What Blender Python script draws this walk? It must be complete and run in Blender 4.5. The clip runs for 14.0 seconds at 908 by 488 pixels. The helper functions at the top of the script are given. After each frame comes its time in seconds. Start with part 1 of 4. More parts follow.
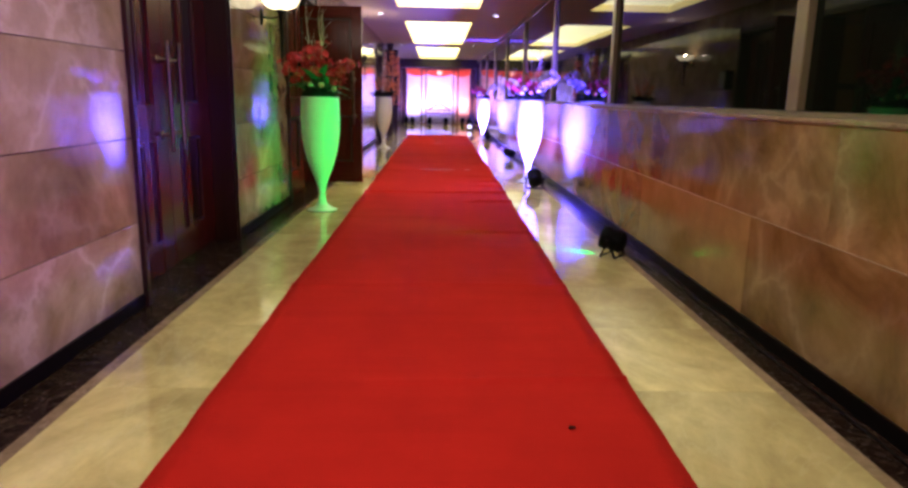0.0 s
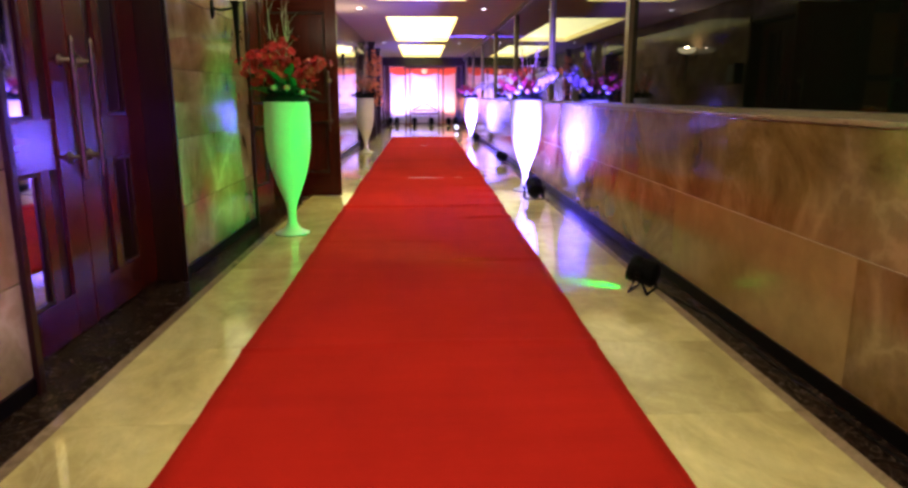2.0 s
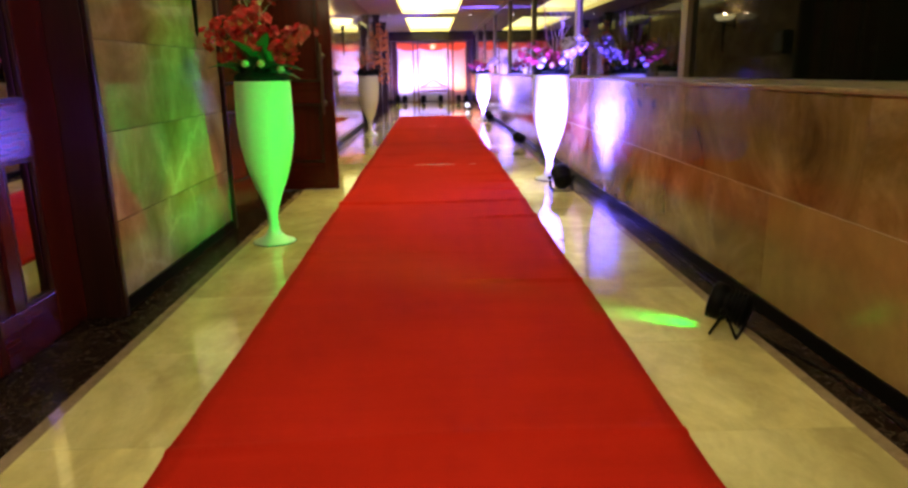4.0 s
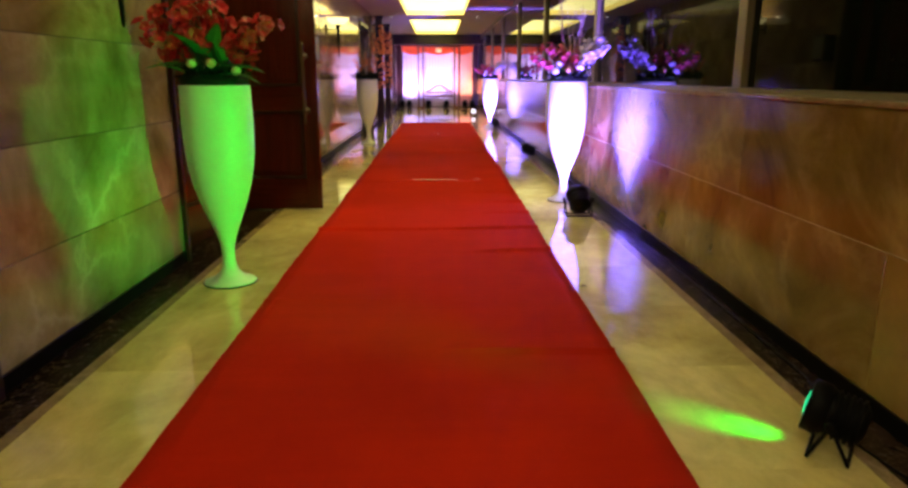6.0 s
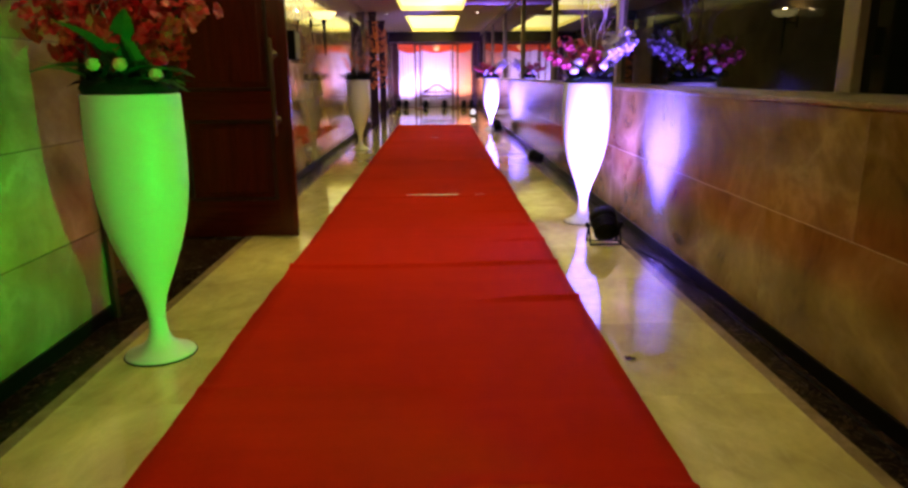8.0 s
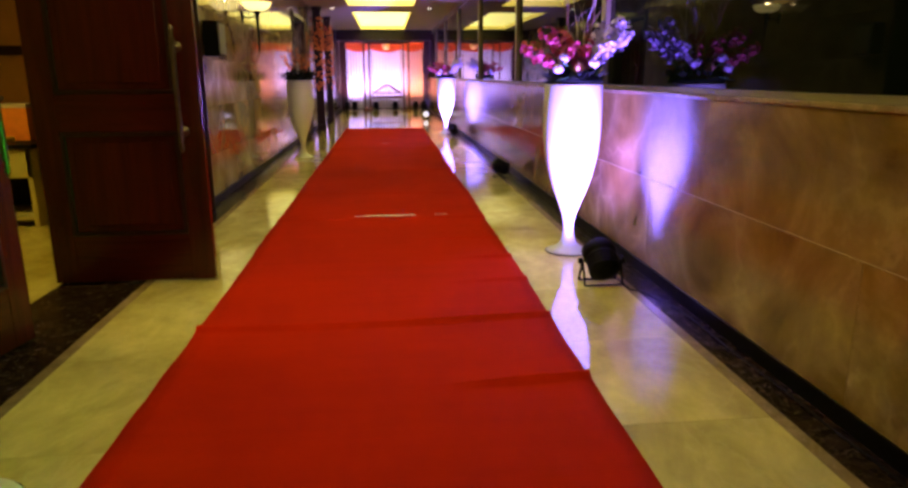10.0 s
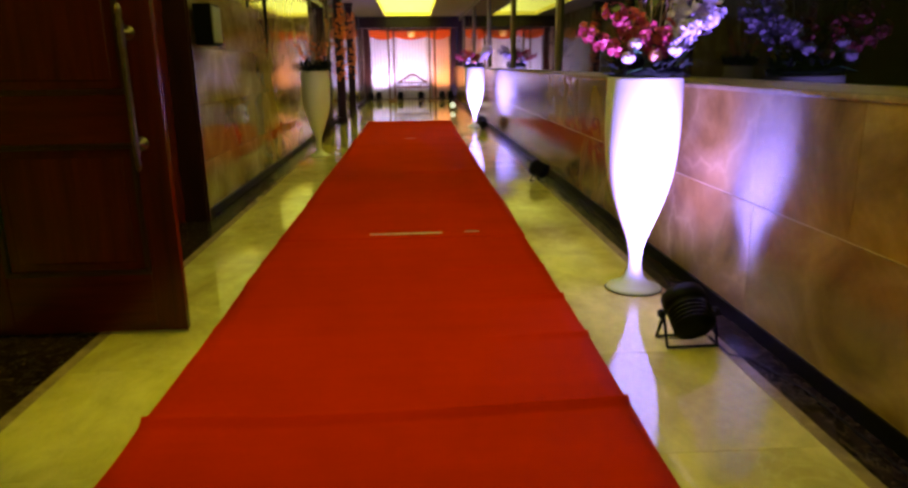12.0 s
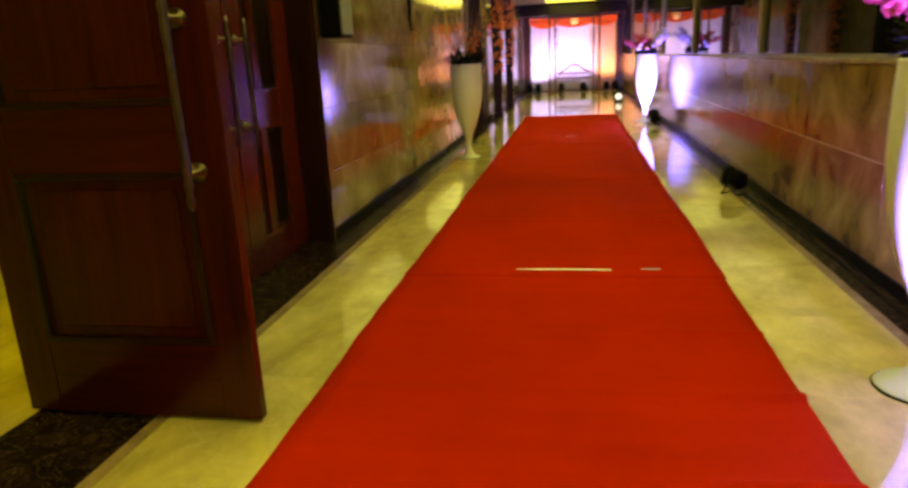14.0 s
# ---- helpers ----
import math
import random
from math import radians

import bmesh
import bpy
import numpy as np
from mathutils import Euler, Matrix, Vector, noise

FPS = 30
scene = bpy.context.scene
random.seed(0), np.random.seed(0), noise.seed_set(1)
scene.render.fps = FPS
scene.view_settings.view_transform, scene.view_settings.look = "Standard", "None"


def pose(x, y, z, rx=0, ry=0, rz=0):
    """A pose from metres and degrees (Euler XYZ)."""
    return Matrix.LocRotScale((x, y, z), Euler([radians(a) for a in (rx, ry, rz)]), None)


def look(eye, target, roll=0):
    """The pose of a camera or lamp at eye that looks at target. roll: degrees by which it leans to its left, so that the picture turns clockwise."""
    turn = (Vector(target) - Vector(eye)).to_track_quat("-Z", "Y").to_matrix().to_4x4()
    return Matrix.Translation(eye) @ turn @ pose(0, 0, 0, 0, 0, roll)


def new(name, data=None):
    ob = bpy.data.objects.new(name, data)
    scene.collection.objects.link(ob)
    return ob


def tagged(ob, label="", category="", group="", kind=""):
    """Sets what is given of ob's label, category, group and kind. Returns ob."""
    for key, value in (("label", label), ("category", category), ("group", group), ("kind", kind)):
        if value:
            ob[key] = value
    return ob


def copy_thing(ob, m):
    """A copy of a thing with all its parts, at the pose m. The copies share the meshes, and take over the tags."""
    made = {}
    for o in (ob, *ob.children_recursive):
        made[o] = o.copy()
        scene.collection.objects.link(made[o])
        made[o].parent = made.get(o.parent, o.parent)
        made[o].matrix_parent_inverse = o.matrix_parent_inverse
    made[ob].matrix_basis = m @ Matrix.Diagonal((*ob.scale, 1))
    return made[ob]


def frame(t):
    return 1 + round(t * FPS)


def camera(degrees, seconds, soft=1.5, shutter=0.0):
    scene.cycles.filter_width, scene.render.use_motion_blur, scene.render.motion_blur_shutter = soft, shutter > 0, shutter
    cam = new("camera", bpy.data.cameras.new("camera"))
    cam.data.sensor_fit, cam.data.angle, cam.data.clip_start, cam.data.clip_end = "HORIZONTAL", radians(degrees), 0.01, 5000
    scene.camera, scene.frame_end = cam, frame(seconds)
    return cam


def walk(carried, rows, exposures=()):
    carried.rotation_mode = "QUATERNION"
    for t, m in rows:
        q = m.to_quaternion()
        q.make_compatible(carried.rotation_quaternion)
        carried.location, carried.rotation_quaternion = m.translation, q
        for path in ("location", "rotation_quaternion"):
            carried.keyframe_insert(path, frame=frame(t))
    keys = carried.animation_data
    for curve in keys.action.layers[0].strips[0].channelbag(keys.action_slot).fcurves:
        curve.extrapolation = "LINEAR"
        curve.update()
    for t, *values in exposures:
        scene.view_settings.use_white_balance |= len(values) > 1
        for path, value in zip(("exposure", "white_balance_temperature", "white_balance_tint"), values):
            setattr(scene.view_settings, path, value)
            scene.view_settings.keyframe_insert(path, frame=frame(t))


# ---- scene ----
cam = camera(67.5, 14.0, soft=2.8, shutter=0.4)
PATH = [
    (0, (-0.003, 0.873, 1.195), (0.052, 2.827, 0.773), 1.1),
    (0.5, (-0.044, 1.074, 1.21), (0.07, 3.013, 0.732), 0.0),
    (1, (-0.011, 1.339, 1.202), (0.031, 3.284, 0.737), -0.7),
    (1.5, (0.003, 1.581, 1.198), (0.071, 3.507, 0.662), 0.1),
    (2, (-0.021, 1.887, 1.225), (0.07, 3.839, 0.799), 0.0),
    (2.5, (-0.016, 2.205, 1.212), (0.004, 4.159, 0.786), -0.8),
    (3, (0.027, 2.507, 1.233), (0.031, 4.463, 0.815), 0.3),
    (3.5, (-0.03, 2.794, 1.245), (0.09, 4.741, 0.807), -0.0),
    (4, (-0.008, 3.026, 1.217), (0.05, 4.964, 0.727), -0.8),
    (6.5, (0.079, 4.284, 1.221), (0.127, 6.226, 0.745), 0.1),
    (7, (0.025, 4.565, 1.242), (0.167, 6.501, 0.761), -0.7),
    (7.5, (0.055, 4.805, 1.216), (0.145, 6.751, 0.762), -2.3),
    (8, (0.084, 5.061, 1.241), (0.13, 7.002, 0.759), -0.4),
    (10.3, (0.063, 6.282, 1.233), (0.255, 8.214, 0.751), -0.3),
    (10.5, (0.066, 6.364, 1.235), (0.24, 8.291, 0.728), -0.2),
    (11, (0.14, 6.659, 1.234), (0.158, 8.597, 0.742), 0.6),
    (11.5, (0.132, 6.912, 1.237), (0.159, 8.849, 0.739), 0.4),
    (12, (0.104, 7.17, 1.254), (0.213, 9.099, 0.741), -0.7),
    (12.5, (0.118, 7.471, 1.228), (0.176, 9.408, 0.736), -1.5),
    (13, (0.131, 7.723, 1.255), (0.061, 9.661, 0.764), -0.7),
    (13.5, (0.076, 8.018, 1.258), (-0.1, 9.949, 0.768), -1.8),
    (14, (0.084, 8.302, 1.238), (-0.263, 10.201, 0.714), -2.7),
]
EXPOSURES = [(0.0, 0.0, 4900, 36), (1.5, 0.06, 5100, 29), (3.0, 0.08, 5400, 22), (4.2, 0.05, 5700, 16), (6.5, -0.47, 6300, 11), (8.2, -0.55, 6500, 10),
             (10.5, -0.62, 6900, 6), (11.3, -0.70, 7800, -6), (12.2, -0.82, 10500, -40), (13.2, -0.80, 10500, -40), (14.0, -0.33, 8600, -22)]
walk(cam, [(t, look(eye, target, roll)) for t, eye, target, roll in PATH], EXPOSURES)

# ---- world and lights ----
world = bpy.data.worlds.new("night")
scene.world = world
world.use_nodes = True
world.node_tree.nodes["Background"].inputs[0].default_value = (0.02, 0.022, 0.03, 1)
world.node_tree.nodes["Background"].inputs[1].default_value = 0.2


def spot(name, at, to, colour, watts, cone, blend=0.9, size=0.04, slim=1.0):
    lamp = bpy.data.lights.new(name, "SPOT")
    lamp.color, lamp.energy = colour, watts
    lamp.spot_size, lamp.spot_blend, lamp.shadow_soft_size = radians(cone), blend, size
    ob = new(name, lamp)
    ob.matrix_world = look(at, to) @ Matrix.Diagonal((slim, 1, 1, 1))
    return ob


def bulb(name, at, colour, watts, size=0.08):
    lamp = bpy.data.lights.new(name, "POINT")
    lamp.color, lamp.energy, lamp.shadow_soft_size = colour, watts, size
    ob = new(name, lamp)
    ob.location = at
    return ob


GREEN, VIOLET, AMBER = (0.0, 1.0, 0.04), (0.21, 0.12, 1.0), (1.0, 0.62, 0.05)
COVE = 3.9          # brightness of the lit ceiling coves
# uplighter beams: name, lamp place, target, colour, watts, cone
BEAMS = [
    ("green_beam", (1.275, 6.10, 0.18), (-1.24, 8.0, 0.75), GREEN, 620, 44),
    ("green_spill", (1.275, 6.11, 0.12), (1.155, 6.195, 0.0), GREEN, 17, 84),
    ("violet_beam", (1.335, 10.12, 0.22), (1.37, 10.805, 0.80), VIOLET, 2300, 112),
    ("violet_beam", (1.42, 20.62, 0.22), (1.37, 21.3, 0.80), VIOLET, 2500, 108),
    ("amber_beam", (1.34, 14.55, 0.22), (-1.42, 16.8, 0.9), AMBER, 165, 50),
    ("violet_beam", (-1.05, 32.45, 0.25), (-1.08, 33.2, 1.4), (0.52, 0.32, 1.0), 950, 110),
    ("violet_beam", (-0.34, 32.45, 0.25), (-0.3, 33.2, 1.4), (0.52, 0.32, 1.0), 560, 110),
    ("violet_beam", (0.46, 32.45, 0.25), (0.3, 33.2, 1.4), (0.52, 0.32, 1.0), 560, 110),
    ("violet_beam", (1.32, -0.95, 0.24), (-1.65, 2.7, 1.2), (0.80, 0.16, 1.0), 820, 40),
    ("pink_beam", (1.22, 32.45, 0.25), (1.2, 33.2, 1.7), (1.0, 0.46, 0.28), 560, 110),
]
for name, at, to, colour, watts, cone in BEAMS:
    spot(name, at, to, colour, watts, cone, slim=0.54 if watts > 1200 else 0.5 if watts < 20 else 1.0)

# ---- materials ----
def material(name, rough=0.5, metal=0.0, ior=1.5):
    m = bpy.data.materials.new(name)
    m.use_nodes = True
    b = m.node_tree.nodes["Principled BSDF"]
    b.inputs["Roughness"].default_value, b.inputs["Metallic"].default_value, b.inputs["IOR"].default_value = rough, metal, ior
    return m, m.node_tree, b


def node(tree, kind, **values):
    n = tree.nodes.new(kind)
    for key, value in values.items():
        n.inputs[key.replace("_", " ")].default_value = value
    return n


def ramp(tree, source, stops):
    n = tree.nodes.new("ShaderNodeValToRGB")
    e = n.color_ramp.elements
    while len(e) < len(stops):
        e.new(0.5)
    for spot_, (at, col) in zip(e, stops):
        spot_.position, spot_.color = at, (*col, 1)
    tree.links.new(source, n.inputs[0])
    return n.outputs[0]


def coords(tree, scale=(1, 1, 1), per_object=True):
    """Object coordinates in metres, shifted at random from piece to piece."""
    tc = tree.nodes.new("ShaderNodeTexCoord")
    mp = tree.nodes.new("ShaderNodeMapping")
    mp.inputs["Scale"].default_value = scale
    tree.links.new(tc.outputs["Object"], mp.inputs["Vector"])
    if per_object:
        info = tree.nodes.new("ShaderNodeObjectInfo")
        mul = tree.nodes.new("ShaderNodeMath")
        mul.operation = "MULTIPLY"
        mul.inputs[1].default_value = 37.0
        tree.links.new(info.outputs["Random"], mul.inputs[0])
        comb = tree.nodes.new("ShaderNodeCombineXYZ")
        for k in range(3):
            tree.links.new(mul.outputs[0], comb.inputs[k])
        tree.links.new(comb.outputs[0], mp.inputs["Location"])
    return mp.outputs[0]


def mixed(tree, fac, a, b, mode="MIX"):
    n = tree.nodes.new("ShaderNodeMix")
    n.data_type, n.blend_type = "RGBA", mode
    if isinstance(fac, float):
        n.inputs[0].default_value = fac
    else:
        tree.links.new(fac, n.inputs[0])
    for sock, v in ((n.inputs[6], a), (n.inputs[7], b)):
        if isinstance(v, tuple):
            sock.default_value = (*v, 1)
        else:
            tree.links.new(v, sock)
    return n.outputs[2]


def bumped(tree, b, height, strength, distance=0.002):
    n = tree.nodes.new("ShaderNodeBump")
    n.inputs["Strength"].default_value, n.inputs["Distance"].default_value = strength, distance
    tree.links.new(height, n.inputs["Height"])
    tree.links.new(n.outputs[0], b.inputs["Normal"])


def stone(name, dark, mid, light, vein, rough, scale=1.0, ior=1.5, vein_amount=0.6, stretch=(1, 1, 1), tones=0.12, shine=0.5):
    """Polished marble: clouds of colour, thin wandering veins, faint uneven gloss."""
    m, t, b = material(name, rough, ior=ior)
    b.inputs["Specular IOR Level"].default_value = shine
    v = coords(t, stretch)
    cloud = node(t, "ShaderNodeTexNoise", Scale=1.7 * scale, Detail=7, Roughness=0.62, Distortion=1.1)
    fine = node(t, "ShaderNodeTexNoise", Scale=9 * scale, Detail=6, Roughness=0.7, Distortion=0.4)
    wander = node(t, "ShaderNodeTexNoise", Scale=2.3 * scale, Detail=4, Roughness=0.55, Distortion=2.2)
    for n in (cloud, fine, wander):
        t.links.new(v, n.inputs["Vector"])
    base = ramp(t, cloud.outputs[0], [(0.3, dark), (0.5, mid), (0.72, light)])
    speck = ramp(t, fine.outputs[0], [(0.3, (0.72, 0.72, 0.72)), (0.7, (1.12, 1.12, 1.12))])
    base = mixed(t, 0.8, base, speck, "MULTIPLY")
    info = t.nodes.new("ShaderNodeObjectInfo")
    tone = ramp(t, info.outputs["Random"], [(0.0, (1 - tones,) * 3), (1.0, (1 + tones,) * 3)])
    base = mixed(t, 1.0, base, tone, "MULTIPLY")
    lines = ramp(t, wander.outputs[0], [(0.485, (0, 0, 0)), (0.5, (vein_amount,) * 3), (0.518, (0, 0, 0))])
    t.links.new(mixed(t, lines, base, vein), b.inputs["Base Color"])
    gloss = ramp(t, fine.outputs[0], [(0.2, (rough * 0.7,) * 3), (0.8, (rough * 1.5,) * 3)])
    t.links.new(gloss, b.inputs["Roughness"])
    return m


def veined(name, dark, mid, light, vein, rough, scale=1.0, web=0.5, tones=0.2, shine=0.5):
    """Polished slab stone: broad cloudy patches under a broken web of pale veins, stronger on some slabs than on others."""
    m, t, b = material(name, rough)
    b.inputs["Specular IOR Level"].default_value = shine
    v = coords(t)
    cloud = node(t, "ShaderNodeTexNoise", Scale=1.5 * scale, Detail=6, Roughness=0.6, Distortion=1.6)
    patch = node(t, "ShaderNodeTexNoise", Scale=0.9 * scale, Detail=3, Roughness=0.5)
    fine = node(t, "ShaderNodeTexNoise", Scale=11 * scale, Detail=6, Roughness=0.7)
    warp = node(t, "ShaderNodeTexNoise", Scale=2.6 * scale, Detail=6, Roughness=0.66)
    for n in (cloud, patch, fine, warp):
        t.links.new(v, n.inputs["Vector"])
    bent = mixed(t, 0.55, v, warp.outputs["Color"], "ADD")
    cells = node(t, "ShaderNodeTexVoronoi", Scale=1.7 * scale)
    cells.feature = "DISTANCE_TO_EDGE"
    t.links.new(bent, cells.inputs["Vector"])
    lines = ramp(t, cells.outputs["Distance"], [(0.0, (1, 1, 1)), (0.05, (0.5, 0.5, 0.5)), (0.26, (0, 0, 0))])
    gate = ramp(t, patch.outputs[0], [(0.42, (0, 0, 0)), (0.66, (1, 1, 1))])
    info = t.nodes.new("ShaderNodeObjectInfo")
    own = ramp(t, info.outputs["Random"], [(0.0, (0.35 * web,) * 3), (1.0, (web,) * 3)])
    lines = mixed(t, 1.0, mixed(t, 1.0, lines, gate, "MULTIPLY"), own, "MULTIPLY")
    base = ramp(t, cloud.outputs[0], [(0.3, dark), (0.5, mid), (0.7, light)])
    speck = ramp(t, fine.outputs[0], [(0.3, (0.8, 0.8, 0.8)), (0.7, (1.1, 1.1, 1.1))])
    base = mixed(t, 0.8, base, speck, "MULTIPLY")
    tone = ramp(t, info.outputs["Random"], [(0.0, (1 - tones,) * 3), (1.0, (1 + tones,) * 3)])
    base = mixed(t, 1.0, base, tone, "MULTIPLY")
    t.links.new(mixed(t, lines, base, vein), b.inputs["Base Color"])
    t.links.new(ramp(t, fine.outputs[0], [(0.2, (rough * 0.7,) * 3), (0.8, (rough * 1.5,) * 3)]), b.inputs["Roughness"])
    return m


def wood(name, dark, light, rough=0.3, along=2):
    m, t, b = material(name, rough)
    b.inputs["Specular IOR Level"].default_value = 0.32
    s = [9.0, 9.0, 9.0]
    s[along] = 0.7
    v = coords(t, tuple(s))
    grain = node(t, "ShaderNodeTexNoise", Scale=2.2, Detail=8, Roughness=0.65, Distortion=0.7)
    t.links.new(v, grain.inputs["Vector"])
    wide = node(t, "ShaderNodeTexNoise", Scale=0.35, Detail=3)
    t.links.new(v, wide.inputs["Vector"])
    col = ramp(t, grain.outputs[0], [(0.3, dark), (0.7, light)])
    tone = ramp(t, wide.outputs[0], [(0.3, (0.75, 0.75, 0.75)), (0.7, (1.15, 1.15, 1.15))])
    t.links.new(mixed(t, 1.0, col, tone, "MULTIPLY"), b.inputs["Base Color"])
    bumped(t, b, grain.outputs[0], 0.15, 0.001)
    return m


def plain(name, colour, rough=0.5, metal=0.0, vary=0.15, scale=20.0, ior=1.5, relief=0.0, shine=0.5):
    m, t, b = material(name, rough, metal, ior)
    b.inputs["Specular IOR Level"].default_value = shine
    v = coords(t)
    n = node(t, "ShaderNodeTexNoise", Scale=scale, Detail=5, Roughness=0.6)
    t.links.new(v, n.inputs["Vector"])
    lo, hi = (tuple(c * k for c in colour) for k in (1 - vary, 1 + vary))
    t.links.new(ramp(t, n.outputs[0], [(0.3, lo), (0.7, hi)]), b.inputs["Base Color"])
    if relief:
        bumped(t, b, n.outputs[0], relief)
    return m


def glow(name, colour, strength):
    m, t, b = material(name, 0.6)
    b.inputs["Base Color"].default_value = (*[min(0.8, c) for c in colour], 1)
    b.inputs["Emission Color"].default_value = (*colour, 1)
    b.inputs["Emission Strength"].default_value = strength
    return m


def petal(name, a, b_):
    m, t, b = material(name, 0.5)
    geo = t.nodes.new("ShaderNodeNewGeometry")
    t.links.new(ramp(t, geo.outputs["Random Per Island"], [(0.0, a), (1.0, b_)]), b.inputs["Base Color"])
    b.inputs["Subsurface Weight"].default_value = 0.0
    return m


M_FLOOR = stone("cream_marble", (0.38, 0.32, 0.112), (0.57, 0.495, 0.185), (0.75, 0.68, 0.295), (0.66, 0.60, 0.30), 0.05, 0.75, vein_amount=0.22, stretch=(1.0, 0.6, 1.0))
M_TRIM = stone("beige_marble", (0.20, 0.15, 0.08), (0.27, 0.20, 0.11), (0.34, 0.26, 0.15), (0.4, 0.3, 0.2), 0.08, 2.0)
M_BAND = stone("dark_marble", (0.005, 0.003, 0.0025), (0.014, 0.008, 0.006), (0.034, 0.02, 0.014), (0.17, 0.12, 0.085), 0.22, 3.0, vein_amount=0.4, shine=0.05)
M_SKIRT = plain("black_granite", (0.005, 0.004, 0.004), 0.3, vary=0.5, scale=60, shine=0.04)
M_WALL_R = veined("brown_marble", (0.070, 0.035, 0.008), (0.165, 0.097, 0.026), (0.29, 0.19, 0.064), (0.50, 0.37, 0.19), 0.13, 0.9, web=0.6, tones=0.18, shine=0.42)
M_WALL_R_PLAIN = veined("tan_marble", (0.22, 0.138, 0.039), (0.26, 0.167, 0.050), (0.30, 0.197, 0.066), (0.34, 0.245, 0.11), 0.13, 0.5, web=0.1, tones=0.05, shine=0.42)
M_WALL_L = veined("rose_beige_marble", (0.14, 0.095, 0.042), (0.24, 0.18, 0.085), (0.37, 0.30, 0.17), (0.66, 0.57, 0.45), 0.07, 0.8, web=0.85, tones=0.1)
M_GROUT = plain("joint", (0.10, 0.07, 0.045), 0.9)
M_GROUT_R = plain("pale_joint", (0.38, 0.30, 0.18), 0.4)
M_WOOD = wood("mahogany", (0.033, 0.0040, 0.0026), (0.083, 0.0100, 0.0056), 0.22)
M_WOOD_H = wood("mahogany_rail", (0.033, 0.0040, 0.0026), (0.083, 0.0100, 0.0056), 0.18, along=1)
M_FRAME = wood("dark_frame", (0.012, 0.004, 0.003), (0.035, 0.010, 0.006), 0.3)
M_BRASS = plain("brass", (0.15, 0.12, 0.085), 0.38, 1.0, 0.25)
M_CEILING = plain("ceiling_paint", (0.46, 0.37, 0.37), 0.7, vary=0.04, scale=3)
M_COVE = glow("cove_light", (1.0, 0.84, 0.44), COVE)
M_COVE_WARM = glow("warm_cove_light", (1.0, 0.89, 0.28), COVE)
M_COVE_EDGE = glow("cove_edge", (1.0, 0.72, 0.2), COVE * 0.35)
M_METAL_PAINT = plain("olive_frame", (0.17, 0.14, 0.075), 0.35, 0.0, 0.1, 8)
M_BLACK = plain("black_metal", (0.0014, 0.0014, 0.0016), 0.6, 0.0, 0.4, 30, shine=0.12)
M_CHROME = plain("wire_chrome", (0.5, 0.5, 0.52), 0.25, 1.0, 0.1)
M_VASE = plain("white_fibreglass", (0.54, 0.59, 0.50), 0.45, vary=0.03, scale=6)
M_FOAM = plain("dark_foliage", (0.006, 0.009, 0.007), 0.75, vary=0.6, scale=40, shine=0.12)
M_WHITE_CLOTH = plain("white_drape", (0.78, 0.76, 0.76), 0.75, vary=0.04, scale=10)
M_PEACH_CLOTH = plain("peach_drape", (0.78, 0.50, 0.42), 0.75, vary=0.05, scale=10)
M_RED_CLOTH = plain("red_swag", (0.84, 0.17, 0.04), 0.6, vary=0.12, scale=14)
M_GOLD = plain("gold_trim", (0.75, 0.45, 0.12), 0.4, 0.3, 0.2, 40)
M_TEAK = wood("teak", (0.12, 0.05, 0.02), (0.26, 0.12, 0.05), 0.4)
M_PLASTER = plain("orange_plaster", (0.42, 0.20, 0.07), 0.8, vary=0.08, scale=3)
M_DARK = plain("dark_plaster", (0.012, 0.011, 0.010), 0.8, vary=0.2, scale=4)
M_GREEN_LEAF = petal("leaf", (0.012, 0.055, 0.02), (0.028, 0.10, 0.03))
M_RED_PETAL = petal("red_petal", (0.30, 0.0010, 0.006), (0.62, 0.003, 0.014))
M_PINK_PETAL = petal("pink_petal", (0.26, 0.012, 0.035), (0.46, 0.05, 0.09))
M_WHITE_PETAL = petal("white_petal", (0.46, 0.38, 0.56), (0.70, 0.62, 0.76))
M_CREAM_PETAL = petal("cream_petal", (0.52, 0.36, 0.20), (0.66, 0.48, 0.30))
M_PEACH_PETAL = petal("peach_petal", (0.62, 0.26, 0.17), (0.74, 0.38, 0.26))
M_ORANGE_PETAL = petal("orange_petal", (0.42, 0.075, 0.015), (0.66, 0.20, 0.04))
M_TWIG = petal("twig", (0.10, 0.05, 0.03), (0.26, 0.14, 0.07))
M_SILVER_TWIG = petal("pale_twig", (0.45, 0.38, 0.34), (0.7, 0.62, 0.58))


def dark_glass():
    m, t, b = material("dark_glass", 0.025, ior=1.5)
    v = coords(t)
    n = node(t, "ShaderNodeTexNoise", Scale=1.3, Detail=3)
    t.links.new(v, n.inputs["Vector"])
    b.inputs["Base Color"].default_value = (0.003, 0.005, 0.003, 1)
    b.inputs["Specular IOR Level"].default_value = 0.15
    bumped(t, b, n.outputs[0], 0.04, 0.01)
    return m


def pane_glass():
    m, t, b = material("bronze_pane", 0.03, 1.0)
    b.inputs["Base Color"].default_value = (0.42, 0.36, 0.34, 1)
    return m


